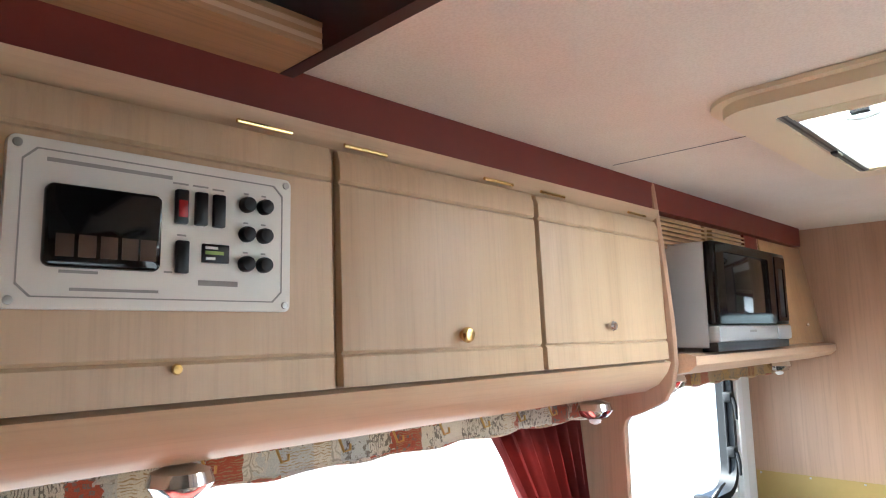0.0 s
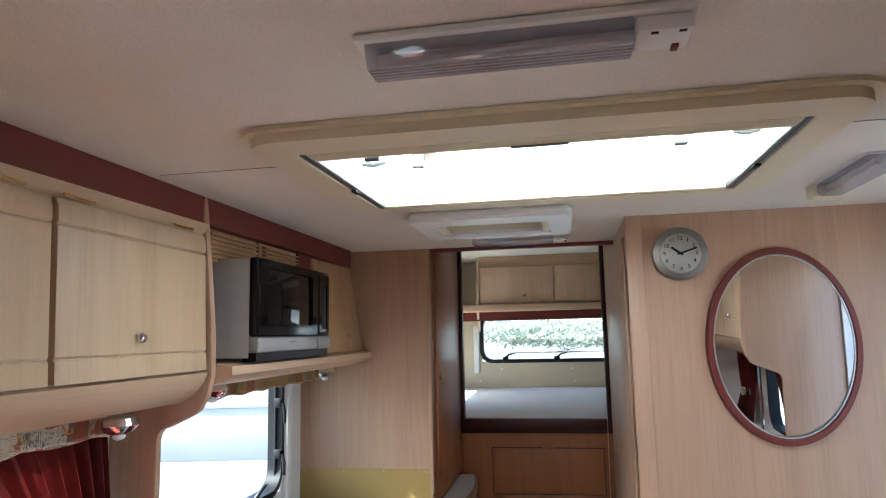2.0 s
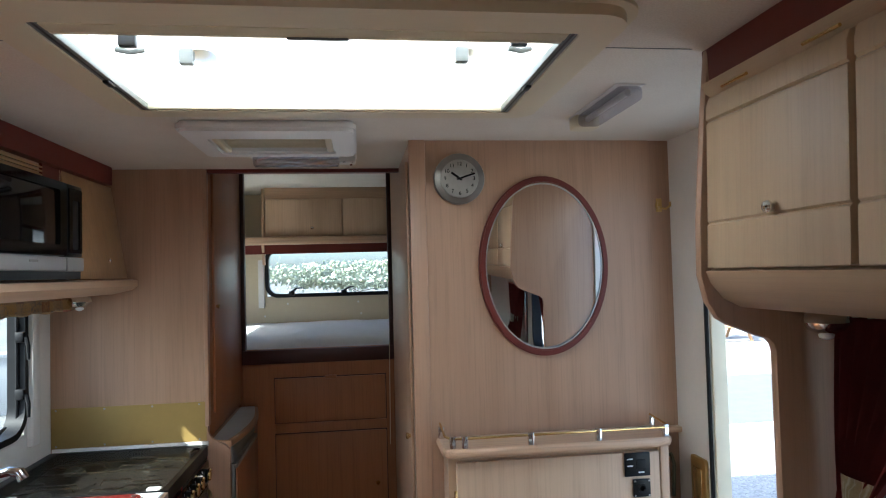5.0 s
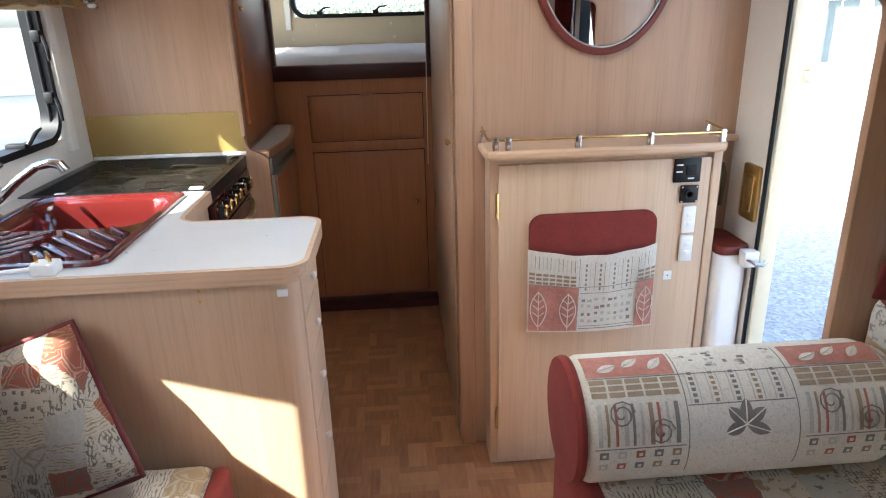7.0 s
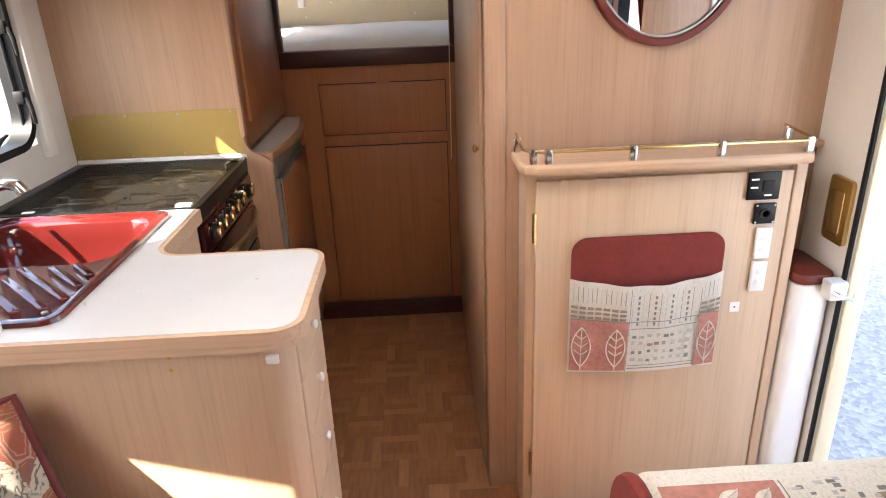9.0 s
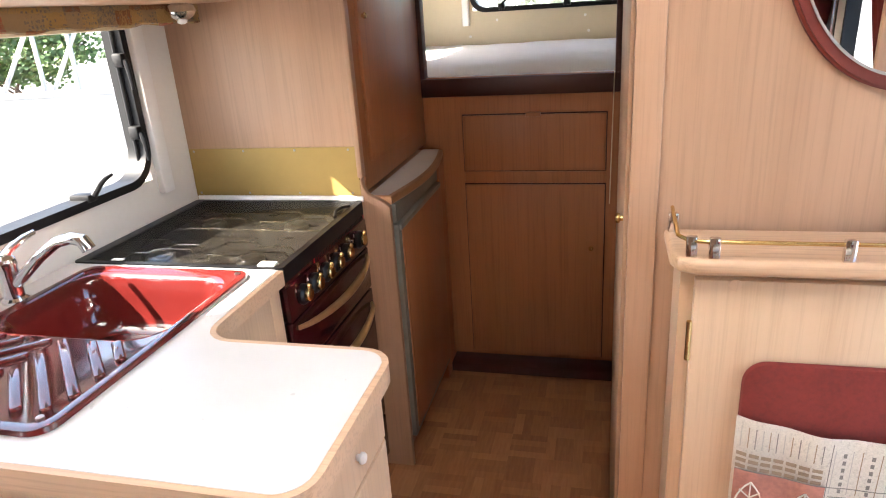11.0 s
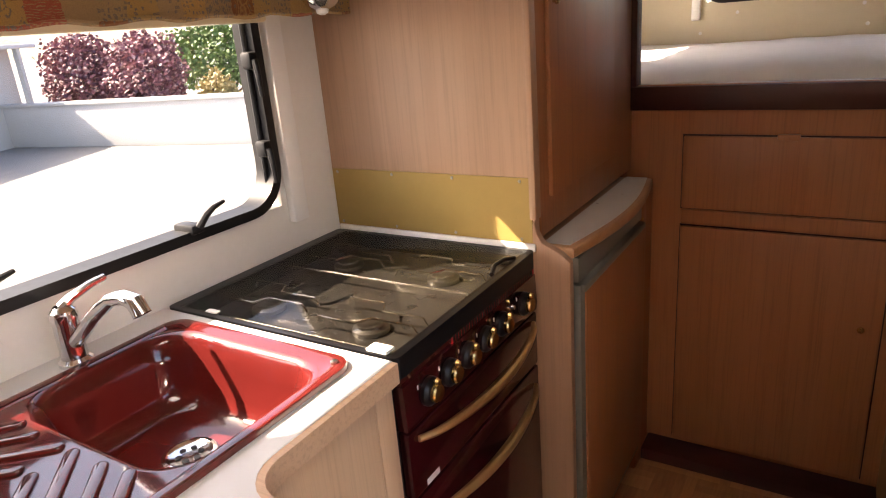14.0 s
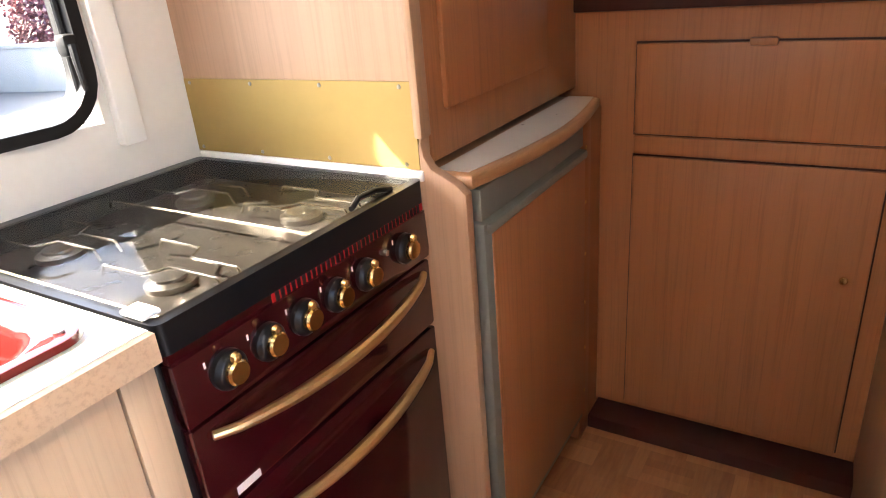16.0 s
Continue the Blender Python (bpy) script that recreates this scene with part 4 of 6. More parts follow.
t = thing("oval_mirror", (0.895, 2.238, 1.27), "oval mirror in a burgundy wooden frame", "mirror")
E0 = (0.895, 1.553)
n = 72
oval = lambda rx, rz: arc(E0[0], E0[1], rx, rz, 0, 360 - 360 / n, n - 1)
bm = ring(oval(0.211, 0.286), oval(0.190, 0.264), "y", 2.219, 2.2375)
bmesh.ops.bevel(bm, geom=[e for e in bm.edges if e.calc_face_angle() > 1.0 and e.verts[0].co.y < 2.225], offset=0.005, segments=2, affect="EDGES")
part("frame", bm, RED, t, "burgundy stained frame")
bm = prism(oval(0.192, 0.266), "y", 2.2265, 2.2305)
for v in bm.verts:
    v.co.y -= 0.019 * (v.co.x - E0[0]) + 0.015 * (v.co.z - E0[1])
part("glass", bm, MIRROR, t, "silvered glass", 0)
part("bevel_edge", ring(oval(0.1905, 0.2645), oval(0.187, 0.260), "y", 2.2195, 2.2215), SILVER, t)

t = thing("coat_hook", (1.296, 2.246, 1.72), "small brass double coat hook on the wall strip", "hook")
part("plate", box(1.286, 1.306, 2.241, 2.246, 1.72, 1.765, 0.002), BRASS_OLD, t)
for s in (-1, 1):
    part("prong", tube([(1.296, 2.241, 1.735), (1.296 + s * 0.015, 2.225, 1.728), (1.296 + s * 0.024, 2.213, 1.738), (1.296 + s * 0.022, 2.21, 1.75)], 0.004, 8), BRASS_OLD, t)

# ---- cabinet with gallery shelf ----
t = thing("low_cabinet", (0.9, 2.166, ZF), "pale oak cabinet with sockets below a galleried shelf", "cabinet")
part("body", box(0.556, 1.222, 2.116, 2.2245, ZF, 1.003), OAK, t, "pale oak carcass")
d = part("door", box(0.578, 1.196, 2.095, 2.114, 0.0, 0.985, 0.003), OAK, t, "plain pale oak door")
part("stile", box(1.199, 1.226, 2.093, 2.114, 0.0, 1.003, 0.003), OAK, t)
for z in (0.12, 0.83):
    part("hinge", tube([(0.574, 2.098, z), (0.574, 2.098, z + 0.075)], 0.005, 8), BRASS, d, "brass butt hinge")
for x, z in ((0.64, 0.978), (1.09, 0.978)):
    part("cover_cap", lathe([(0.010, 0), (0.010, -0.003), (0.004, -0.004)], (x, 2.095, z), "y", 14), OAK, d)
sh = prism([(0.535, 2.2255), (0.535, 2.10), (0.545, 2.075), (0.575, 2.062), (1.19, 2.062), (1.222, 2.07), (1.234, 2.09), (1.234, 2.2255)], "z", 1.004, 1.032, 0.011, 4)
part("shelf", sh, OAK_X, t, "pale oak shelf with rounded nose")
rail = [(0.546, 2.215, 1.075), (0.546, 2.10, 1.062), (0.562, 2.078, 1.060), (0.59, 2.074, 1.060), (1.205, 2.074, 1.060), (1.224, 2.085, 1.060), (1.224, 2.215, 1.068)]
part("rail", tube(rail, 0.0035, 8), BRASS, t, "thin brass gallery rail")
for x, y in ((0.548, 2.205), (0.566, 2.080), (0.60, 2.074), (0.795, 2.074), (1.0, 2.074), (1.21, 2.078), (1.224, 2.20)):
    part("rail_post", box(x - 0.009, x + 0.009, y - 0.006, y + 0.006, 1.031, 1.068, 0.003), CHROME, t, "clear rail bracket")
# pouch
P = (0.665, 1.045, 0.47, 0.84)
part("pouch_back", prism(rrect(*P, 0.04), "y", 2.078, 2.0945, 0.006), VELVET, t, "terracotta velvet magazine pouch")
def pouch(u, v):
    x = P[0] - 0.004 + (P[1] - P[0] + 0.008) * u
    top = 0.738 - 0.022 * math.sin(math.pi * u)
    return (x, 2.077 - 0.020 * math.sin(math.pi * u) * (0.35 + 0.65 * v) - 0.004 * math.sin(u * 23) * v, P[2] + (top - P[2]) * v - 0.006 * math.sin(math.pi * u) * (1 - v))
CABINET = t
part("socket_plate", box(1.083, 1.163, 2.087, 2.0945, 0.915, 0.985, 0.003), BLACK, t, "black display unit")
for a, z in ((1.09, 0.965), (1.09, 0.945), (1.125, 0.925)):
    part("printing", box(a, a + 0.018, 2.0862, 2.0872, z, z + 0.004), WHITE, t)
part("display_button", box(1.118, 1.148, 2.084, 2.0875, 0.935, 0.965, 0.002), RUBBER, t)
part("power_socket", box(1.108, 1.162, 2.087, 2.0945, 0.853, 0.906, 0.003), BLACK, t, "black twelve volt socket")
part("socket_ring", lathe([(0.014, 0), (0.014, -0.004), (0.009, -0.004), (0.008, 0.0)], (1.135, 2.087, 0.88), "y", 16), RUBBER, t)
for x, z in ((1.113, 0.858), (1.157, 0.858), (1.113, 0.901), (1.157, 0.901)):
    part("screw", lathe([(0.003, 0), (0.002, -0.0015)], (x, 2.087, z), "y", 8), STEEL, t)
for z in (0.762, 0.672):
    s_ = part("wall_switch", box(1.121, 1.160, 2.083, 2.0945, z, z + 0.082, 0.004), WHITE, t, "white plastic double switch")
    for q in (0.022, 0.050):
        part("rocker", box(1.131, 1.150, 2.079, 2.0835, z + q, z + q + 0.014, 0.002), WHITE, s_)
part("sticker", box(1.083, 1.108, 2.0935, 2.0948, 0.612, 0.640), WHITE, t, "small white switch plate")
part("sticker_dot", box(1.093, 1.097, 2.0925, 2.0937, 0.624, 0.628), BLACK, t)

# ---- entrance: bin, lock plate, latch, door edge ----
t = thing("waste_bin", (1.29, 2.18, 0.05), "white bin with dark red lid between cabinet and entrance", "bin")
part("bucket", prism(rrect(1.234, 1.333, 2.065, 2.240, 0.03), "z", ZF, 0.690, 0.006), WHITE, t, "white plastic body")
part("rim", prism(rrect(1.231, 1.3335, 2.061, 2.242, 0.03), "z", 0.690, 0.720, 0.008), RED, t, "dark red lid rim")
t = thing("door_latch", (1.33, 2.10, 0.66), "white metal door retainer latch", "latch")
part("block", box(1.290, 1.336, 2.020, 2.060, 0.665, 0.715, 0.006), WHITE, t)
part("bolt", tube([(1.30, 2.023, 0.69), (1.31, 1.995, 0.685), (1.33, 1.99, 0.685), (1.345, 2.005, 0.69)], 0.006, 8), CHROME, t)
t = thing("lock_plate", (1.33, 2.17, 0.79), "brass lock strike plate on the door pillar", "lock plate")
part("plate", prism(rrect(2.062, 2.150, 0.79, 0.955, 0.012), "x", 1.323, 1.3345, 0.002), BRASS_OLD, t)
part("recess", prism(rrect(2.080, 2.130, 0.815, 0.925, 0.006), "x", 1.318, 1.3235, 0.002), BRASS, t)
single("coat_strap", tube([(1.235, 2.235, 0.74), (1.236, 2.225, 0.90), (1.255, 2.22, 0.935), (1.295, 2.22, 0.935), (1.305, 2.222, 0.90), (1.303, 2.228, 0.80)], 0.006, 8), plain("olive_strap", (0.12, 0.11, 0.06), 0.8), "olive webbing strap hanging by the bin", "strap")
structure("trim_door_seal", box(1.33, 1.338, 2.036, 2.049, -0.03, DOOR[3], 0.002), RUBBER, "black door seal", 35)
structure("trim_door_frame", box(1.339, 1.385, 2.024, 2.0355, -0.25, DOOR[3], 0.004), IVORY, "cream door frame", 35)
structure("trim_shelf_ledge", box(1.236, XR - 0.001, 2.215, 2.2455, 1.004, 1.022, 0.003), OAK_X, "pale oak ledge beside the shelf", 35)

# ---- kitchen: worktop, base units ----
WT = 0.917
def outline(o):
    """The worktop's outline, set in by o; the inner corner of the L is hollow."""
    return ([(XL + 0.001, 1.556 + o), (0.045, 1.556 + o)] + arc(0.045, 1.611, 0.055 - o, 0.055 - o, -90, 0, 6)[1:] + [(0.100 - o, 1.860)] + arc(0.045, 1.866, 0.055 - o, 0.055 - o, 0, 90, 6)[1:]
            + [(-0.205, 1.921 - o)] + arc(-0.205, 1.976, 0.055 + o, 0.055 + o, 270, 180, 6)[1:] + [(-0.260 - o, 2.232), (XL + 0.001, 2.232)])


edge, inner = outline(0.0), outline(0.011)
SINK = (-0.737, -0.318, 1.617, 2.203)
BASIN = (-0.712, -0.342, 1.884, 2.172)
t = thing("worktop", (-0.36, 1.8, 0.88), "speckled white worktop with a rounded pale oak edge", "worktop")
# the laminate is laid in pieces round the sink's cut-out
def clip(poly, keep):
    out = []
    for i, p in enumerate(poly):
        q = poly[(i + 1) % len(poly)]
        a, b = keep(p), keep(q)
        if a >= 0:
            out.append(p)
        if (a >= 0) != (b >= 0):
            s = a / (a - b)
            out.append((p[0] + (q[0] - p[0]) * s, p[1] + (q[1] - p[1]) * s))
    return out
S = (SINK[0] + 0.02, SINK[1] - 0.02, SINK[2] + 0.02, SINK[3] - 0.02)
for rule in ((lambda p: S[0] - p[0],), (lambda p: p[0] - S[1],), (lambda p: p[0] - S[0], lambda p: S[1] - p[0], lambda p: S[2] - p[1]), (lambda p: p[0] - S[0], lambda p: S[1] - p[0], lambda p: p[1] - S[3])):
    q = inner
    for k in rule:
        q = clip(q, k)
    part("laminate", prism(q, "z", WT - 0.03, WT), WORKTOP, t, "speckled white laminate", 0)
bm = ring(edge, inner, "z", WT - 0.036, WT - 0.001)
rim = {(round(x, 4), round(y, 4)) for x, y in edge}
bmesh.ops.bevel(bm, geom=[e for e in bm.edges if all((round(v.co.x, 4), round(v.co.y, 4)) in rim for v in e.verts) and abs(e.verts[0].co.z - e.verts[1].co.z) < 1e-5], offset=0.009, segments=4, affect="EDGES", clamp_overlap=True)
part("nosing", bm, OAK_X, t, "rounded pale oak nosing")

t = thing("peninsula_unit", (-0.37, 1.76, ZF), "pale oak peninsula unit with drawers at its end", "cabinet")
part("back_panel", box(XL + 0.001, 0.0, 1.586, 1.604, ZF, WT - 0.037), OAK, t, "pale oak back panel")
part("corner_post", prism([(0.0, 1.586)] + arc(0.030, 1.626, 0.040, 0.040, -90, 0, 6) + [(0.070, 1.640), (0.0, 1.640)], "z", ZF, WT - 0.037), OAK, t, "rounded pale oak corner post")
part("carcass", box(XL + 0.001, 0.055, 1.6045, 1.893, ZF, WT - 0.037), OAK, t)
z = WT - 0.045
for h in (0.115, 0.13, 0.16, 0.20, 0.24):
    b = prism([(1.642, z - h + 0.004), (1.642, z), (1.896, z), (1.896, z - h + 0.004)], "x", 0.056, 0.074, 0.006, 3)
    d = part("drawer", b, OAK, t, "pale oak drawer front")
    knob("knob", (0.074, 1.770, z - h / 2), "x", 1, WHITE, 0.009, d, "white knob")
    z -= h
for x, zz in ((-0.62, 0.862), (-0.13, 0.862), (-0.13, 0.838), (-0.52, 0.855)):
    part("screw_hole", lathe([(0.004, 0), (0.003, -0.0012)], (x, 1.586, zz), "y", 8), BRASS_OLD, t)
part("catch", box(0.030, 0.052, 1.580, 1.588, 0.842, 0.858, 0.002), WHITE, t, "white plastic clip")
t = thing("sink_unit", (-0.55, 2.08, ZF), "pale oak cupboard below the sink", "cabinet")
part("carcass", box(XL + 0.001, -0.292, 1.8935, 2.231, ZF, 0.74), OAK, t)
part("apron", box(-0.30, -0.292, 1.8955, 2.230, 0.741, WT - 0.037), OAK, t)
part("door", box(-0.291, -0.274, 1.935, 2.185, 0.03, WT - 0.040, 0.004), OAK, t, "pale oak cupboard door")
part("stile", box(-0.291, -0.276, 2.188, 2.231, ZF, WT - 0.037, 0.003), OAK, t)

# ---- sink and tap ----
t = thing("kitchen_sink", (-0.53, 1.9, 0.77), "burgundy enamelled sink with ribbed drainer", "sink")
so, bo = rrect(*SINK, 0.035, 8), rrect(*BASIN, 0.065, 8)
bm = bmesh.new()
loops = [(rrect(SINK[0] - 0.002, SINK[1] + 0.002, SINK[2] - 0.002, SINK[3] + 0.002, 0.036, 8), WT + 0.001), (so, WT + 0.009), (rrect(SINK[0] + 0.012, SINK[1] - 0.012, SINK[2] + 0.012, SINK[3] - 0.012, 0.03, 8), WT + 0.011),
         (rrect(SINK[0] + 0.022, SINK[1] - 0.022, SINK[2] + 0.022, SINK[3] - 0.022, 0.026, 8), WT + 0.006)]
for d_, zz in ((-0.008, 0.006), (0.0, 0.004), (0.008, -0.006), (0.014, -0.045), (0.022, -0.092), (0.032, -0.112), (0.055, -0.122)):
    loops.append((rrect(BASIN[0] + d_, BASIN[1] - d_, BASIN[2] + d_, BASIN[3] - d_, max(0.03, 0.07 - d_ * 0.4), 8), WT + zz))
rows = [[bm.verts.new((x, y, zz)) for x, y in lp] for lp, zz in loops]
for A, B in zip(rows, rows[1:]):
    for k in range(len(A)):
        bm.faces.new((A[k], A[(k + 1) % len(A)], B[(k + 1) % len(A)], B[k]))
bm.faces.new(rows[-1])
bmesh.ops.recalc_face_normals(bm, faces=bm.faces[:])
bmesh.ops.reverse_faces(bm, faces=bm.faces[:]) if bm.faces[-1].normal.z < 0 else None
part("bowl", bm, ENAMEL, t, "glossy burgundy enamel bowl", 50)
for x0, y0, x1, y1 in ((-0.505, 1.707, -0.471, 1.668), (-0.506, 1.757, -0.413, 1.668), (-0.506, 1.809, -0.365, 1.675), (-0.506, 1.861, -0.348, 1.712), (-0.444, 1.861, -0.350, 1.769), (-0.397, 1.868, -0.352, 1.820)):
    for side in (1, -1):
        p = Vector((x0 if side > 0 else -1.045 - x0, y0)), Vector((x1 if side > 0 else -1.045 - x1, y1))
        d_ = (p[1] - p[0]).normalized()
        ang = math.degrees(math.atan2(d_.y, d_.x))
        pad = arc(*p[1], 0.0095, 0.0095, ang - 90, ang + 90, 6) + arc(*p[0], 0.0095, 0.0095, ang + 90, ang + 270, 6)
        part("drainer_rib", prism(pad, "z", WT + 0.001, WT + 0.0105, 0.0035, 3), ENAMEL, t)
wz = WT - 0.1215
part("waste", lathe([(0.042, 0), (0.042, 0.004), (0.036, 0.005), (0.030, 0.0015), (0.004, 0.0012)], (-0.535, 2.035, wz), "z", 28), CHROME, t, "chrome waste outlet")
for k in range(6):
    a = radians(60 * k)
    part("waste_hole", lathe([(0.005, 0.0), (0.005, 0.0006)], (-0.535 + 0.017 * math.cos(a), 2.035 + 0.017 * math.sin(a), wz + 0.0022), "z", 10), BLACK, t)
for x, y in ((SINK[1] - 0.022, SINK[3] - 0.024), (SINK[1] - 0.03, SINK[2] + 0.03)):
    part("plug_stud", lathe([(0.006, 0), (0.006, 0.004), (0.002, 0.005)], (x, y, WT + 0.009), "z", 12), STEEL, t)
t = thing("mixer_tap", (-0.745, 2.02, WT), "chrome mixer tap with swan spout and lever", "tap")
part("body", lathe([(0.027, 0), (0.027, 0.006), (0.021, 0.012), (0.020, 0.075), (0.022, 0.082), (0.020, 0.095), (0.012, 0.102)], (-0.765, 2.02, WT + 0.001), "z", 22), CHROME, t)
part("spout", tube([(-0.762, 2.02, WT + 0.035), (-0.735, 2.022, WT + 0.055), (-0.68, 2.025, WT + 0.100), (-0.63, 2.028, WT + 0.132), (-0.595, 2.03, WT + 0.140), (-0.570, 2.03, WT + 0.136), (-0.560, 2.03, WT + 0.118)], [0.013, 0.0125, 0.0115, 0.011, 0.012, 0.014, 0.014], 14), CHROME, t, "chrome swan spout")
part("lever", tube([(-0.765, 2.02, WT + 0.100), (-0.76, 2.035, WT + 0.112), (-0.755, 2.07, WT + 0.124), (-0.752, 2.095, WT + 0.128)], [0.010, 0.009, 0.007, 0.006], 10), CHROME, t, "chrome lever")
t = thing("mains_plug", (-0.42, 1.59, WT), "white three-pin plug with flex lying on the worktop", "plug")
part("body", prism(rrect(-0.447, -0.397, 1.568, 1.612, 0.010), "z", WT + 0.001, WT + 0.026, 0.005), WHITE, t)
for x, y in ((-0.435, 1.585), (-0.409, 1.585), (-0.422, 1.602)):
    part("pin", box(x - 0.003, x + 0.003, y - 0.002, y + 0.002, WT + 0.025, WT + 0.044), BRASS, t, "brass pin")
part("flex", tube([(-0.447, 1.59, WT + 0.012), (-0.49, 1.592, WT + 0.008), (-0.56, 1.578, WT + 0.006), (-0.64, 1.580, WT + 0.006), (-0.74, 1.60, WT + 0.006)], 0.0045, 8), WHITE, t, "white flex")
structure("trim_worktop_upstand", box(-0.815, -0.264, 2.768, 2.776, WT - 0.005, WT + 0.014, 0.003), WHITE, "white sealant strip behind the cooker", 35)

# ---- cooker ----
CX, C0, C1 = -0.264, 2.236, 2.766
t = thing("cooker", (-0.54, 2.5, ZF), "burgundy slot-in cooker with smoked glass lid", "cooker")
part("body", box(XL + 0.003, CX - 0.022, C0, C1, ZF + 0.02, 0.866, 0.003), BLACK, t, "black steel casing")
part("hob_plate", box(XL + 0.02, CX - 0.014, C0 + 0.01, C1 - 0.01, 0.8665, 0.878), plain("hob_steel", (0.075, 0.07, 0.065), 0.28, 0.5), t, "dark hob plate")
part("lid_frame", ring(rrect(XL + 0.003, CX, C0, C1, 0.012), rrect(XL + 0.035, CX - 0.018, C0 + 0.014, C1 - 0.014, 0.008), "z", 0.880, WT + 0.002), BLACK, t, "black lid rim")
g = part("lid_glass", box(XL + 0.030, CX - 0.012, C0 + 0.010, C1 - 0.010, WT - 0.003, WT + 0.0035, 0.001), SMOKE, t, "smoked glass lid")
for by in (2.37, 2.63):
    for bx in (-0.68, -0.42):
        part("burner", lathe([(0.035, 0), (0.035, 0.008), (0.025, 0.012), (0.024, 0.016), (0.005, 0.017)], (bx, by, 0.878), "z", 20), STEEL, t, "steel burner")
    sup = bmesh.new()
    add_tube(sup, [(-0.790, by - 0.10, 0.884), (-0.780, by - 0.10, 0.904), (-0.305, by - 0.10, 0.904), (-0.295, by - 0.10, 0.884)], 0.0028, 6)
    for off, jog in ((-0.030, 0.030), (0.065, -0.030)):
        y = by + off
        for x0, x1 in ((-0.785, -0.575), (-0.525, -0.315)):
            xm = (x0 + x1) / 2
            add_tube(sup, [(x0, y, 0.888), (x0 + 0.01, y, 0.904), (xm - 0.012, y, 0.904), (xm + 0.006, y + jog, 0.904), (x1 - 0.01, y + jog, 0.904), (x1, y + jog, 0.888)], 0.0026, 6)
    part("pan_support", sup, WIRE, t, "bright wire pan support")
part("lid_handle", tube([(-0.285, 2.60, WT + 0.004), (-0.295, 2.63, WT + 0.010), (-0.292, 2.67, WT + 0.010), (-0.282, 2.70, WT + 0.004)], 0.005, 8), BLACK, t)
part("lid_stop", box(-0.325, -0.285, 2.238, 2.262, WT + 0.003, WT + 0.009, 0.002), WHITE, t, "white lid pad")
part("lid_stop", box(-0.715, -0.685, 2.245, 2.258, WT + 0.003, WT + 0.007, 0.002), WHITE, t)
part("top_rail", box(CX - 0.02, CX - 0.003, C0 + 0.006, C0 + 0.164, 0.866, 0.8795), OVEN_RED, t)
part("vent_strip", box(CX - 0.02, CX - 0.002, C0 + 0.165, C1 - 0.006, 0.866, 0.8795), plain("vent_red", (0.55, 0.008, 0.015), 0.35), t, "red slotted vent strip")
for k in range(34):
    y = C0 + 0.17 + k * 0.0102
    part("vent_slot", box(CX - 0.004, CX - 0.0002, y, y + 0.0058, 0.8665, 0.8792), BLACK, t)
part("fascia", prism([(CX - 0.021, 0.782), (CX + 0.002, 0.782), (CX + 0.004, 0.80), (CX + 0.0015, 0.8655), (CX - 0.021, 0.8655)], "y", C0 + 0.004, C1 - 0.004, 0.003), OVEN_RED, t, "burgundy control fascia")
for y in (2.308, 2.375, 2.443, 2.512, 2.583, 2.688):
    k = part("control_knob", lathe([(0.026, 0.0), (0.0255, 0.008), (0.021, 0.013), (0.018, 0.015)], (CX + 0.002, y, 0.825), "x", 22), BLACK, t, "black and brass control knob")
    part("cap", lathe([(0.0165, 0.0), (0.0165, 0.006), (0.0140, 0.009), (0.003, 0.0095)], (CX + 0.017, y, 0.825), "x", 22), BRASS, k, "brass cap")
    part("grip", lathe([(0.002, -0.007), (0.0055, -0.005), (0.0075, 0.0), (0.0055, 0.005), (0.002, 0.007)], (CX + 0.022, y, 0.846), "x", 14), BRASS, k)
    part("mark", box(CX + 0.0015, CX + 0.0024, y - 0.03, y - 0.027, 0.842, 0.850), WHITE, t)
part("ignition_button", lathe([(0.006, 0), (0.005, 0.006), (0.002, 0.007)], (CX + 0.002, 2.637, 0.838), "x", 12), CHROME, t)
def arched(y0, y1, z, sag):
    return tube([(CX + 0.004 + 0.036 * math.sin(math.pi * u) ** 0.6, y0 + (y1 - y0) * u, z - sag * math.sin(math.pi * u)) for u in (i / 16 for i in range(17))], [0.006 + 0.005 * math.sin(math.pi * i / 16) for i in range(17)], 10)
for z0, z1, hz in ((0.648, 0.776, 0.757), (0.19, 0.642, 0.600)):
    d = part("oven_door", prism(rrect(C0 + 0.006, C1 - 0.006, z0, z1, 0.006), "x", CX - 0.021, CX + 0.001, 0.003), OVEN_RED, t, "burgundy glass oven door")
    part("handle", arched(C0 + 0.03, C1 - 0.03, hz, 0.012), SATIN_BRASS, d, "bowed brass handle")
part("drawer_front", prism(rrect(C0 + 0.006, C1 - 0.006, 0.03, 0.184, 0.006), "x", CX - 0.021, CX + 0.001, 0.003), OVEN_RED, t)
part("rating_label", box(CX + 0.0005, CX + 0.0016, C0 + 0.045, C0 + 0.085, 0.652, 0.664), WHITE, t)
t = thing("splashback", (-0.54, 2.77, 0.93), "gold aluminium splashback with screw heads behind the cooker", "splashback")
part("sheet", box(XL + 0.004, -0.270, 2.7705, 2.7745, 0.933, 1.078), SPLASH, t)
for z in (0.940, 1.070):
    for k in range(4):
        part("screw", lathe([(0.004, 0), (0.003, -0.002)], (XL + 0.02 + k * 0.168, 2.7705, z), "y", 8), STEEL, t)

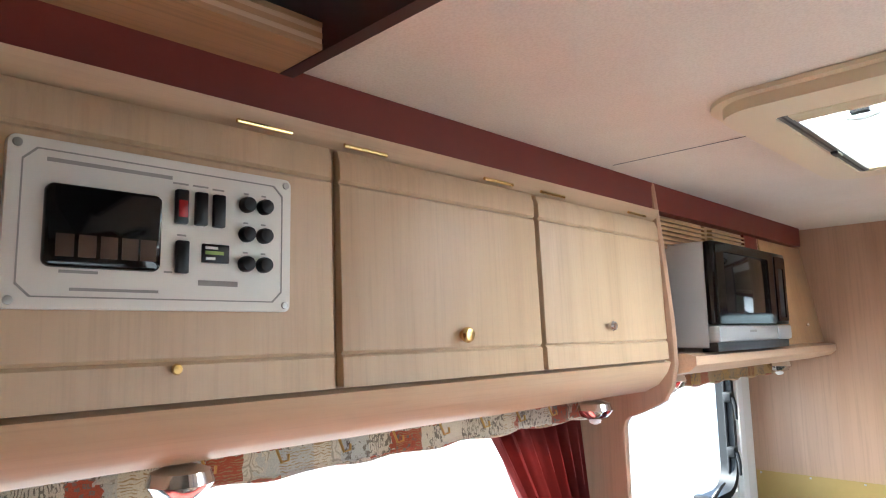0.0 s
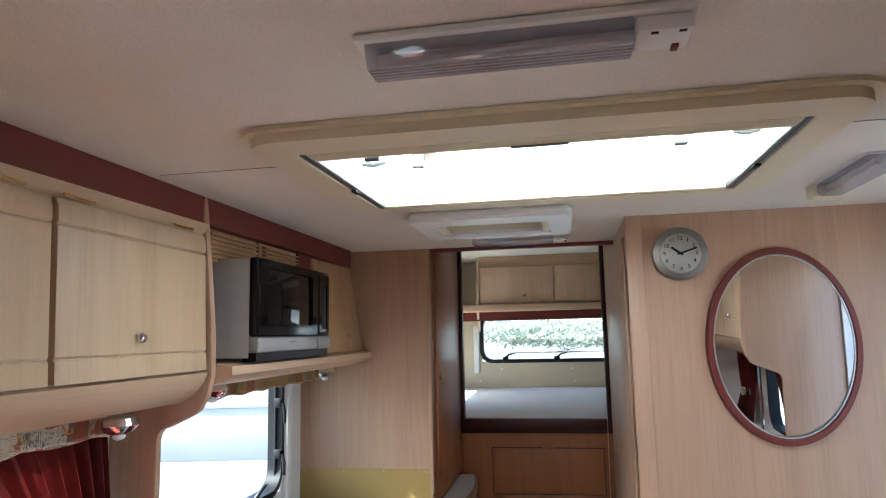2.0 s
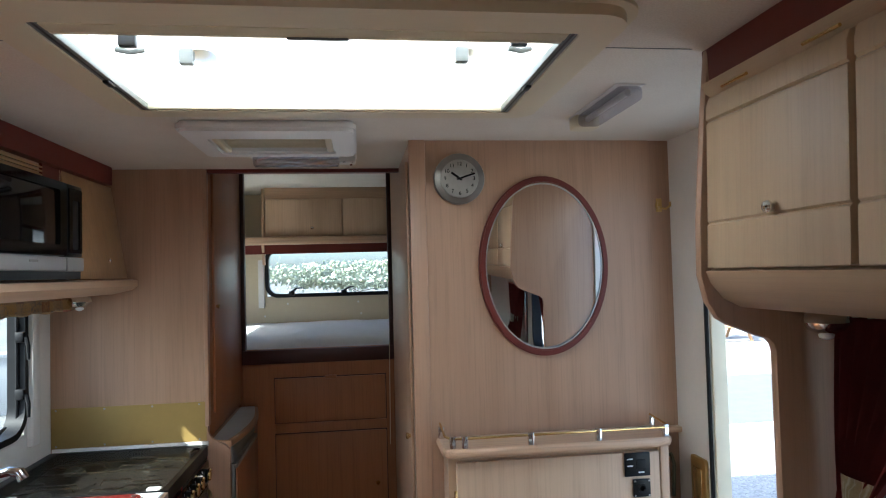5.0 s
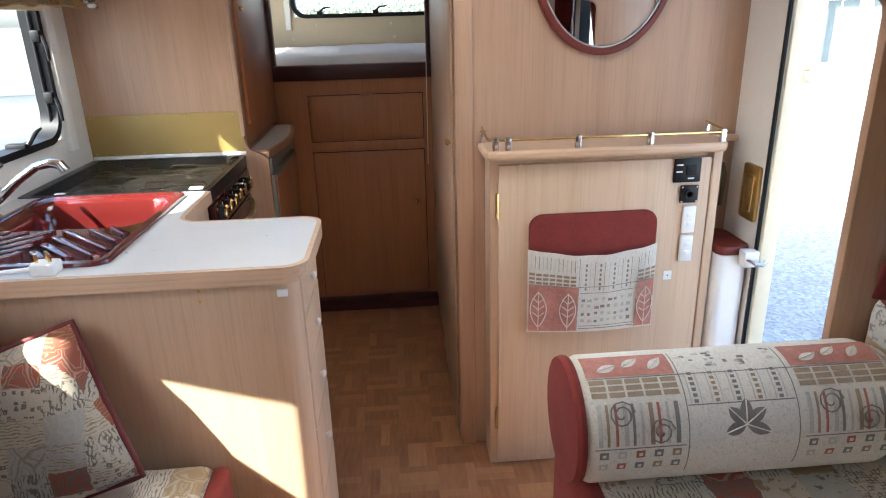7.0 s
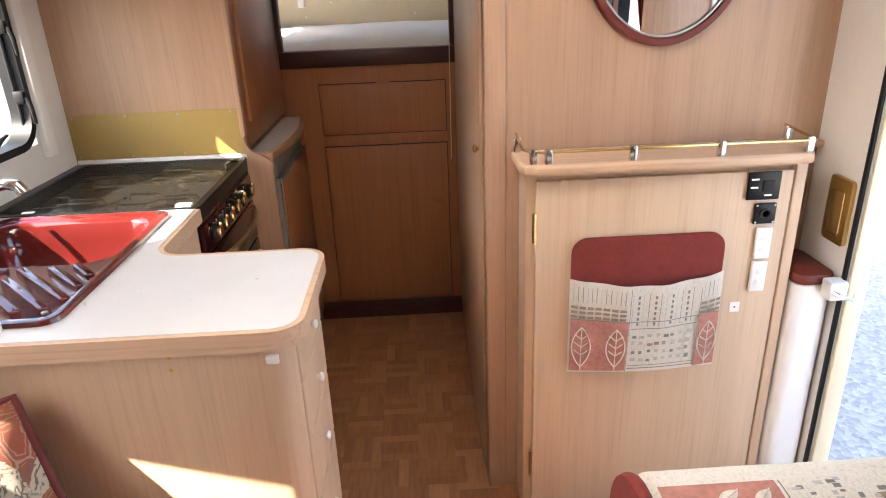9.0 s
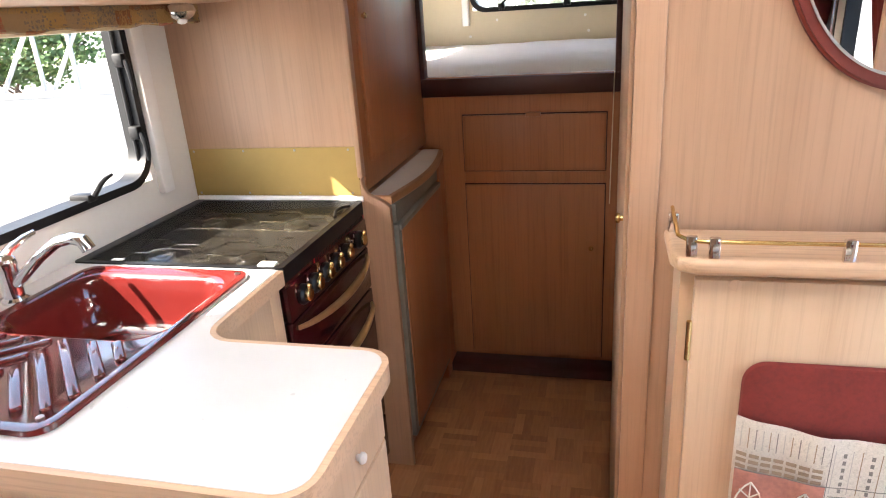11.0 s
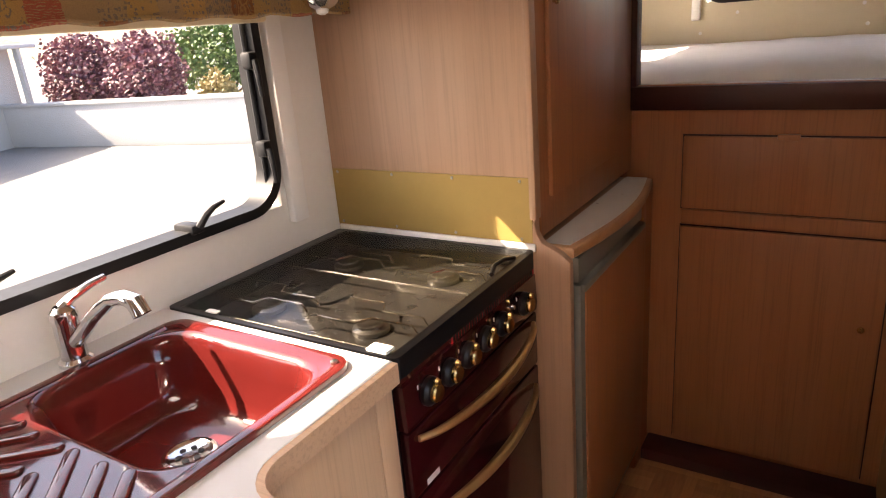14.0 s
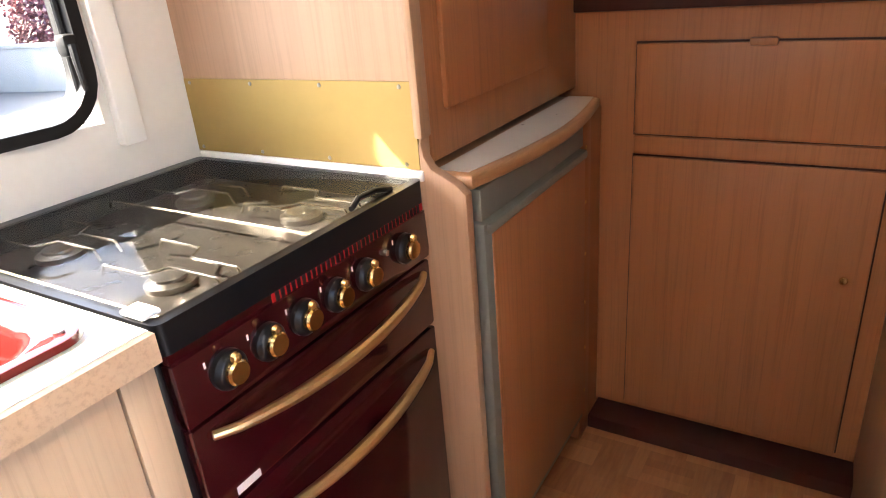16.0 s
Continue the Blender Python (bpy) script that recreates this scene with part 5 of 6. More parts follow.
# ---- fridge housing and wardrobe ----
t = thing("wardrobe", (-0.54, 3.15, 0.98), "tall oak wardrobe above the fridge", "wardrobe")
part("side", box(-0.280, -0.262, 2.801, 3.499, 0.936, 2.125, 0.004), WALL_SHADED, t, "oak front in the shaded tone")
d = part("door", box(-0.2615, -0.250, 2.845, 3.29, 1.02, 1.95, 0.004), WALL_SHADED, t, "flush oak wardrobe door")
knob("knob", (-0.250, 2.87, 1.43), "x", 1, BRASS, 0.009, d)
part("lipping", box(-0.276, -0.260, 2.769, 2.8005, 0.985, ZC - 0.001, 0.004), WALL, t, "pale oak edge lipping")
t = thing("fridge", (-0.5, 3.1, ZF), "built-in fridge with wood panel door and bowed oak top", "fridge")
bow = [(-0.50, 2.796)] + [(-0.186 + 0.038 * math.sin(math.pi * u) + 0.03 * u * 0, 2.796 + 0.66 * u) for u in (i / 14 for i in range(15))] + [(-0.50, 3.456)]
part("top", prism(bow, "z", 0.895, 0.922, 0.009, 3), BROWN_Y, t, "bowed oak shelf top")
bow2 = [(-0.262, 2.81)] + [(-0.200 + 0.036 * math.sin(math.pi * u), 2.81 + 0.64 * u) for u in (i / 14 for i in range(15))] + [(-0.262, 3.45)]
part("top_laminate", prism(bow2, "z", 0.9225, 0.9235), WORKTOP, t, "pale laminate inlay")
part("body", box(XL + 0.01, -0.222, 2.80, 3.41, ZF, 0.894), WALL_SHADED, t)
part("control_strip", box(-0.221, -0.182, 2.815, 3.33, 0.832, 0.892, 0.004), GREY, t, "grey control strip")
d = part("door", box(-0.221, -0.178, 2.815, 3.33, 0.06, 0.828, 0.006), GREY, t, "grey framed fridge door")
part("door_panel", box(-0.179, -0.174, 2.840, 3.322, 0.085, 0.805, 0.002), WALL_SHADED, d, "oak insert panel in the shaded tone")
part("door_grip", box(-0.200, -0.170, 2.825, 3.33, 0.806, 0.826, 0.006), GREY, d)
part("stile", box(-0.221, -0.190, 3.335, 3.41, ZF, 0.894, 0.004), WALL_SHADED, t)
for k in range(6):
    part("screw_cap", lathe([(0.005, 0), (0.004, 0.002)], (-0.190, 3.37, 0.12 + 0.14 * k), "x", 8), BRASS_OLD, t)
part("filler", box(-0.221, -0.196, 3.412, 3.499, ZF, 0.894), WALL_SHADED, t)

# ---- washroom door in the passage ----
t = tagged(new("door_1"), "closed flush oak washroom door along the passage", "door", kind="structure")
part("leaf", box(0.464, 0.4735, 2.30, 2.92, ZF + 0.02, 1.90, 0.003), WALL, t, "oak veneer leaf")
knob("knob", (0.464, 2.335, 1.014), "x", -1, BRASS, 0.010, t)

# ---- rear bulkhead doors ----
t = thing("bunk_locker", (0.16, 3.49, 0.03), "oak locker doors below the bunk, shade put into their tone", "locker")
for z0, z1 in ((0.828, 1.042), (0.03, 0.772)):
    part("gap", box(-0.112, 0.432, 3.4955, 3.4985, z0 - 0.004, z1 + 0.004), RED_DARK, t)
    d = part("door", box(-0.108, 0.428, 3.484, 3.495, z0, z1, 0.003), WALL_SHADED, t, "oak flush door in the shaded tone")
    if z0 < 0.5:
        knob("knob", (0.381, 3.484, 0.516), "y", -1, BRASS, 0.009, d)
part("rail", box(-0.108, 0.428, 3.488, 3.4955, 0.7775, 0.8225, 0.002), WALL_SHADED, t)
part("catch", box(0.135, 0.19, 3.470, 3.484, 1.035, 1.052, 0.003), WALL_SHADED, t)
single("pull_cord", tube([(0.452, 3.478, 1.20), (0.449, 3.476, 0.95), (0.446, 3.478, 0.70)], 0.002, 6), IVORY, "thin beaded blind cord hanging from the bunk frame", "cord")
# bunk
t = thing("bunk_bed", (0.25, 4.25, 1.04), "rear bunk with a white covered mattress", "bed")
def mattress(u, v):
    return (XL + 0.03 + (XR - XL - 0.06) * u, 3.55 + 1.43 * v, 1.215 + 0.004 * math.sin(u * 17) * math.sin(v * 7) + 0.0015 * math.sin(u * 60 + v * 9) - 0.03 * max(0, 1 - v * 9) ** 2)
bm = grid(60, 30, mattress)
b = bmesh.ops.extrude_face_region(bm, geom=bm.faces[:])
for q in b["geom"]:
    if isinstance(q, bmesh.types.BMVert):
        q.co.z = 1.105
bmesh.ops.recalc_face_normals(bm, faces=bm.faces[:])
part("mattress", bm, SHEET, t, "white quilted mattress cover")
part("base", box(XL + 0.001, XR - 0.001, 3.546, REAR - 0.001, 1.06, 1.104), OAK, t)
t = thing("overhead_locker", (0.25, 4.7, 1.76), "pale oak overhead lockers above the rear window", "overhead locker")
part("carcass", box(-0.30, XR - 0.01, 4.62, REAR - 0.001, 1.775, 2.128), OAK_X, t)
part("shelf_edge", box(-0.60, XR - 0.01, 4.565, 4.63, 1.750, 1.800, 0.012, 3), OAK_X, t, "rounded lower rail")
for a, b in ((-0.29, 0.205), (0.212, 0.70), (0.707, 1.2)):
    d = part("door", box(a, b, 4.598, 4.618, 1.805, 2.05, 0.005), OAK, t, "pale oak lift-up door")
    knob("knob", (a + 0.30, 4.598, 1.855), "y", -1, CHROME, 0.010, d, "chrome push knob")
part("end_bracket", prism([(4.60, 2.12), (4.60, 1.80), (4.57, 1.76), (4.60, 1.70), (4.62, 1.62), (4.64, 1.62), (4.64, 2.12)], "x", -0.318, -0.301, 0.003), OAK, t)
part("pelmet_band", box(-0.60, XR - 0.01, 4.60, 4.62, 1.69, 1.749), RED, t, "burgundy pelmet band")
part("open_shelf", box(XL + 0.01, -0.32, 4.62, REAR - 0.001, 1.775, 1.79), OAK_X, t)
structure("trim_rear_blind", box(-0.40, -0.36, REAR - 0.03, REAR - 0.001, 1.32, 1.66, 0.005), WHITE, "white blind rail beside the rear window", 35)
for x, z in ((-0.20, 1.345), (0.30, 1.345), (-0.36, 1.26), (0.32, 1.26)):
    single("cover_cap", lathe([(0.008, 0), (0.007, -0.004), (0.003, -0.005)], (x, REAR, z), "y", 10), WHITE, "small white screw cap on the rear wall", "screw cap", "rear wall screw caps")

# ---- seating ----
def slab(x0, x1, y0, y1, z0, z1, r, wob=0.004):
    """A stuffed cushion: rounded box with a little unevenness."""
    b = box(x0, x1, y0, y1, z0, z1, r, 4)
    bmesh.ops.subdivide_edges(b, edges=[e for e in b.edges if e.calc_length() > 0.12], cuts=5, use_grid_fill=True)
    for v in b.verts:
        v.co += wob * Vector(noise.noise_vector(v.co * 7))
    return b


t = thing("bench_seat", (0.95, 0.3, ZF), "upholstered bench with terracotta velvet front beside the window", "bench")
part("base", box(0.60, XR - 0.002, -0.9, 1.362, ZF, 0.44), OAK, t, "oak plinth")
part("seat_front", slab(0.565, 0.64, -0.9, 1.355, 0.28, 0.628, 0.03), VELVET, t, "terracotta velvet seat edge")
part("seat", slab(0.60, XR - 0.004, -0.9, 1.360, 0.441, 0.640, 0.035), FABRIC, t, "patterned seat cushion")
t = thing("back_cushion", (1.22, 0.8, 0.64), "terracotta and patterned backrest cushion against the side wall", "cushion")
part("pad", slab(1.14, XR - 0.006, 0.45, 1.355, 0.641, 0.90, 0.05), FABRIC, t, "patterned pad")
part("top_roll", slab(1.135, XR - 0.008, 0.45, 1.355, 0.86, 0.985, 0.055), VELVET, t, "terracotta velvet top")
t = thing("bolster_cushion", (0.82, 1.22, 0.64), "patterned bolster cushion with terracotta velvet end on the bench", "cushion")
def bolster(u, v):
    a = 2 * math.pi * v
    r = 0.104 + 0.0008 * noise.noise(Vector((u * 5, math.cos(a) * 1.5, math.sin(a) * 1.5))) - 0.012 * max(0, abs(2 * u - 1) - 0.9) * 10
    return (0.552 + 0.528 * u, 1.222 + r * math.cos(a), 0.747 + r * math.sin(a) * 1.0)
bm = grid(40, 36, bolster)
bmesh.ops.remove_doubles(bm, verts=bm.verts[:], dist=1e-5)
def linen_material():
    """Cream tapestry: a coarse slub weave with broken grey threads."""
    n = Nodes("cream_weave", 0.93)
    weft, warp = n.noise(n.coords((260, 900, 900)), 1.0, 3), n.noise(n.coords((900, 120, 120)), 1.0, 3)
    slub = n.noise(n.coords((260, 140, 140)), 1.0, 4, 0.6, 0.4)
    col = n.ramp(weft, [(0.35, (0.48, 0.44, 0.37)), (0.55, (0.68, 0.63, 0.535)), (0.75, (0.76, 0.71, 0.61))])
    col = n.mix(0.5, col, n.ramp(slub, [(0.32, (0.38, 0.35, 0.29)), (0.44, (0.64, 0.59, 0.50)), (0.7, (0.72, 0.67, 0.57))]))
    n.base(col)
    n.bump(n.math("ADD", warp, slub), 0.3, 0.001)
    return n.mat


LINEN = linen_material()
T_RED, T_TAN, T_INK, T_GREY = (plain(q, c, 0.92, vary=0.25, scale=300, bump=0.4) for q, c in (("terracotta_thread", (0.36, 0.12, 0.075)), ("brown_thread", (0.30, 0.22, 0.14)), ("dark_thread", (0.20, 0.185, 0.16)), ("grey_thread", (0.45, 0.425, 0.37))))
T_PINK = plain("faded_terracotta_thread", (0.40, 0.17, 0.125), 0.92, vary=0.35, scale=110, bump=0.4)
part("roll", bm, LINEN, t, "cream woven cover")
def on_roll(x, deg, lift=0.0016):
    a = radians(deg)
    return Vector((x, 1.222 + (0.104 + lift) * math.cos(a), 0.747 + (0.104 + lift) * math.sin(a)))
def patch(x0, x1, a0, a1, m, lift=0.0012, name="woven_patch"):
    return part(name, grid(max(1, int((x1 - x0) / 0.02)), max(1, int(abs(a1 - a0) / 5)), lambda u, v: on_roll(x0 + (x1 - x0) * u, a0 + (a1 - a0) * v, lift)), m, t)
def leaf(x, deg, ang, length, width, m, lift=0.0022):
    c, s_ = math.cos(radians(ang)), math.sin(radians(ang))
    def f(u, v):
        p, q = length * v, width * (2 * u - 1) * math.sin(math.pi * v) ** 0.8
        return on_roll(x + p * c - q * s_, deg - math.degrees((p * s_ + q * c) / 0.104), lift)
    part("leaf_motif", grid(4, 8, f), m, t)
    part("stitching", tube([on_roll(x + length * v * c, deg - math.degrees(length * v * s_ / 0.104), lift + 0.0006) for v in (i / 6 for i in range(7))], 0.0011, 5), LINEN, t)
def spiral(x, deg):
    part("stitching", tube([on_roll(x + 0.0035 * k ** 0.6 * math.cos(k * 0.62), deg + math.degrees(0.0035 * k ** 0.6 * math.sin(k * 0.62) / 0.104)) for k in range(1, 21)], 0.0012, 5), T_INK, t)
for x0, x1 in ((0.572, 0.715), (0.905, 1.058)):
    patch(x0, x1, 84, 112, T_PINK)
    for k in range(3):
        leaf(x0 + 0.02 + k * 0.042, 106 - 4 * (k % 2), 20 + 12 * k, 0.036, 0.008, LINEN, 0.0018)
    for i in range(3):
        for k in range(5):
            w_ = (x1 - x0) / 5
            patch(x0 + k * w_ + 0.002, x0 + (k + 1) * w_ - 0.002, 115 + i * 6, 119.5 + i * 6, T_TAN)
    k, x = 0, x0 + 0.006
    while x < x1 - 0.006:
        patch(x, x + (0.0045 if k % 3 else 0.007), 137, 172, (T_GREY, T_TAN, T_RED, T_GREY, T_INK)[k % 5])
        x, k = x + 0.0135, k + 1
    spiral(x0 + 0.045, 146), spiral(x0 + 0.105, 162)
    for i in range(2):
        for k in range(5):
            xx = x0 + 0.008 + k * (x1 - x0) / 5
            patch(xx, xx + 0.014, 177 + i * 12, 184 + i * 12, (T_INK, T_GREY, T_RED, T_INK, T_TAN)[(k + i) % 5])
            patch(xx + 0.004, xx + 0.010, 179 + i * 12, 182 + i * 12, LINEN, 0.002)
rnd = random.Random(5)
for k in range(22):
    xx, dd = rnd.uniform(0.725, 0.885), rnd.uniform(82, 106)
    patch(xx, xx + rnd.uniform(0.006, 0.012), dd, dd + rnd.uniform(2, 4), rnd.choice((T_INK, T_GREY, T_TAN)))
for k in range(5):
    xx = 0.733 + k * 0.034
    patch(xx - 0.006, xx - 0.004, 112, 140, T_GREY)
    for i in range(6):
        patch(xx, xx + 0.007, 112 + i * 5, 115 + i * 5, (T_INK, T_TAN)[k % 2])
    patch(xx + 0.011, xx + 0.013, 112, 140, T_GREY)
for ang, ln in ((200, 0.052), (-20, 0.062), (135, 0.055), (35, 0.06), (85, 0.058)):
    leaf(0.81, 160, ang, ln * 0.68, 0.010, T_INK)
for xx in (0.719, 0.895):
    patch(xx, xx + 0.0018, 84, 205, T_INK)
for x0, x1, d_ in ((0.572, 1.058, 113), (0.572, 0.715, 174), (0.905, 1.058, 174), (0.722, 0.893, 141)):
    patch(x0, x1, d_, d_ + 1, T_INK)
part("end_cap", lathe([(0.092, 0.012), (0.1035, 0.010), (0.1055, 0.002), (0.102, -0.006), (0.085, -0.009), (0.02, -0.006)], (0.552, 1.222, 0.747), "x", 28), VELVET, t, "terracotta velvet end")
part("end_cap", lathe([(0.02, 0.024), (0.08, 0.020), (0.094, 0.008), (0.097, -0.004)], (1.076, 1.222, 0.747), "x", 28), FABRIC, t)

# the magazine pouch's woven front
bm = grid(24, 12, pouch)
bmesh.ops.recalc_face_normals(bm, faces=bm.faces[:])
if bm.faces[:][150].normal.y > 0:
    bmesh.ops.reverse_faces(bm, faces=bm.faces[:])
front = part("pouch_front", bm, LINEN, CABINET, "patterned pouch front")
def sewn(u0, u1, v0, v1, m, lift=0.0012):
    b = grid(max(1, int((u1 - u0) * 24)), max(1, int((v1 - v0) * 10)), lambda u, v: Vector(pouch(u0 + (u1 - u0) * u, v0 + (v1 - v0) * v)) - Vector((0, 0.0045 + lift, 0)))
    return part("woven_patch", b, m, front)
for u0, u1 in ((0.01, 0.385), (0.855, 0.99)):
    sewn(u0, u1, 0.03, 0.60, T_PINK)
    n_leaf = 2 if u0 < 0.5 else 1
    for k in range(n_leaf):
        uc = u0 + (u1 - u0) * (k + 0.5) / n_leaf + (0.02 if k else -0.02 if n_leaf > 1 else 0)
        for half in (-1, 1):
            pts = [Vector(pouch(uc + half * 0.062 * math.sin(math.pi * f) ** 0.8, 0.08 + 0.44 * f)) - Vector((0, 0.007, 0)) for f in (i / 10 for i in range(11))]
            part("stitching", tube(pts, 0.0016, 5), LINEN, front)
            for f in (0.3, 0.5, 0.7):
                pts = [Vector(pouch(uc + half * q * 0.045, 0.08 + 0.44 * (f + 0.12 * q))) - Vector((0, 0.007, 0)) for q in (0, 1)]
                part("stitching", tube(pts, 0.0013, 5), LINEN, front)
        part("stitching", tube([Vector(pouch(uc, 0.04 + 0.48 * f)) - Vector((0, 0.007, 0)) for f in (0, 0.5, 1)], 0.0013, 5), LINEN, front)
for u0, u1 in ((0.01, 0.385), (0.855, 0.99)):
    for i in range(3):
        u = u0
        while u < u1 - 0.02:
            sewn(u, min(u + 0.042, u1), 0.615 + 0.05 * i, 0.645 + 0.05 * i, T_TAN)
            u += 0.052
    u, k = u0 + 0.01, 0
    while u < u1 - 0.01:
        sewn(u, u + 0.0045, 0.79, 0.95, (T_GREY, T_TAN, T_INK)[k % 3])
        u, k = u + 0.030, k + 1
u, k = 0.40, 0
while u < 0.83:
    if k % 3 == 1:
        for i in range(6):
            sewn(u, u + 0.014, 0.56 + 0.06 * i, 0.595 + 0.06 * i, T_INK)
    else:
        sewn(u, u + 0.004, 0.55, 0.92, (T_GREY, T_TAN)[k % 2])
    u, k = u + 0.036, k + 1
rnd = random.Random(11)
for i in range(4):
    for k in range(8):
        u, v = 0.415 + k * 0.052 + rnd.uniform(-0.006, 0.006), 0.14 + i * 0.092 + rnd.uniform(-0.012, 0.012)
        sewn(u, u + rnd.uniform(0.02, 0.036), v, v + rnd.uniform(0.03, 0.05), rnd.choice((T_INK, T_GREY, T_TAN, T_GREY, T_GREY)))
for u0, u1, v0, v1 in ((0.01, 0.99, 0.60, 0.608), (0.386, 0.390, 0.02, 0.97), (0.848, 0.852, 0.02, 0.90), (0.40, 0.84, 0.52, 0.528), (0.40, 0.84, 0.05, 0.06), (0.40, 0.84, 0.085, 0.092)):
    sewn(u0, u1, v0, v1, T_INK, 0.0016)

t = thing("bench_seat", (-0.5, 0.3, ZF), "upholstered bench with terracotta velvet front below the window", "bench")
part("base", box(XL + 0.002, -0.24, -0.9, 1.575, ZF, 0.30), OAK, t)
part("seat", slab(XL + 0.003, -0.142, -0.9, 1.578, 0.301, 0.455, 0.04), FABRIC, t, "patterned seat cushion")
part("seat_front", slab(-0.150, -0.112, -0.9, 1.56, 0.26, 0.450, 0.016), VELVET, t, "terracotta velvet seat edge")
t = thing("back_cushion", (-0.72, 0.5, 0.455), "terracotta and patterned backrest cushion below the window", "cushion")
part("pad", slab(XL + 0.006, -0.640, -0.85, 1.53, 0.456, 0.90, 0.05), FABRIC, t, "patterned pad")
part("top_roll", slab(XL + 0.008, -0.630, -0.85, 1.53, 0.86, 0.985, 0.055), VELVET, t, "terracotta velvet top")
t = thing("scatter_cushion", (-0.55, 1.46, 0.485), "patterned square cushion with dark red piping against the cabinet", "cushion")
TILT_M = Matrix.Translation((-0.488, 1.490, 0.612)) @ Euler((radians(-15), radians(-17), radians(8))).to_matrix().to_4x4()
def pillow(s):
    def f(u, v):
        a, b = 2 * u - 1, 2 * v - 1
        h = 0.055 * max(0.0, (1 - a ** 4) * (1 - b ** 4)) ** 0.6 + 0.004
        k = 0.175 * (1 - 0.07 * (1 - abs(a * b)) * (abs(a) ** 3 + abs(b) ** 3) / 2)
        return TILT_M @ Vector((a * k, s * h + 0.004 * noise.noise(Vector((a * 3, b * 3, s))), b * k))
    return f
bm = grid(20, 20, pillow(-1))
part("front", bm, FABRIC_OLIVE, t, "patterned cover")
part("back", grid(20, 20, pillow(1)), VELVET, t, "plain velvet back")
f = pillow(0)
loop = [f(i / 20, 0) for i in range(20)] + [f(1, i / 20) for i in range(20)] + [f(1 - i / 20, 1) for i in range(20)] + [f(0, 1 - i / 20) for i in range(21)]
part("piping", tube(loop, 0.007, 8), plain("dark_red_piping", (0.10, 0.015, 0.015), 0.8), t, "dark red piping")

# ---- outside ----
def gravel_material(name, tones):
    n = Nodes(name, 0.9)
    v = n.add("ShaderNodeTexVoronoi")
    v.inputs["Scale"].default_value = 38
    n.link(n.coords(), v.inputs[0])
    big = n.noise(n.coords(), 0.35, 4)
    stone = n.ramp(v.outputs[1], tones[0])
    n.base(n.mix(0.5, stone, n.ramp(big, tones[1])))
    n.bump(v.outputs[0], 0.6, 0.02)
    return n.mat


structure("ground", box(-2000, 2000, -2000, 2000, GROUND - 0.2, GROUND), gravel_material("worn_concrete", ([(0.0, (0.15, 0.145, 0.135)), (1.0, (0.27, 0.26, 0.24))], [(0.35, (0.18, 0.175, 0.165)), (0.65, (0.25, 0.24, 0.225))])), "worn pale concrete yard")
structure("pavement_gravel", box(1.5, 60, -20, 80, GROUND, GROUND + 0.01), gravel_material("pale_gravel", ([(0.0, (0.16, 0.155, 0.145)), (1.0, (0.58, 0.56, 0.53))], [(0.35, (0.30, 0.29, 0.275)), (0.65, (0.42, 0.405, 0.385))])), "pale loose gravel outside the entrance")
structure("pavement", box(4.5, 30, 8.6, 12.2, GROUND + 0.005, GROUND + 0.018), plain("asphalt", (0.13, 0.135, 0.14), 0.85, vary=0.2), "grey asphalt strip across the yard")
PAINT = plain("white_masonry_paint", (0.50, 0.49, 0.475), 0.8, vary=0.05, scale=3)
wall_t = Matrix.Rotation(radians(10.5), 4, "Z")
bm = box(-24, -3.5, -0.15, 0.15, GROUND, GROUND + 0.95, 0.02)
add_box(bm, -24, -3.5, -0.19, 0.19, GROUND + 0.95, GROUND + 1.02, 0.01)
bm.transform(Matrix.Translation((0, 13.0, 0)) @ wall_t)
single("garden_wall", bm, PAINT, "low white-painted garden wall with coping", "wall")


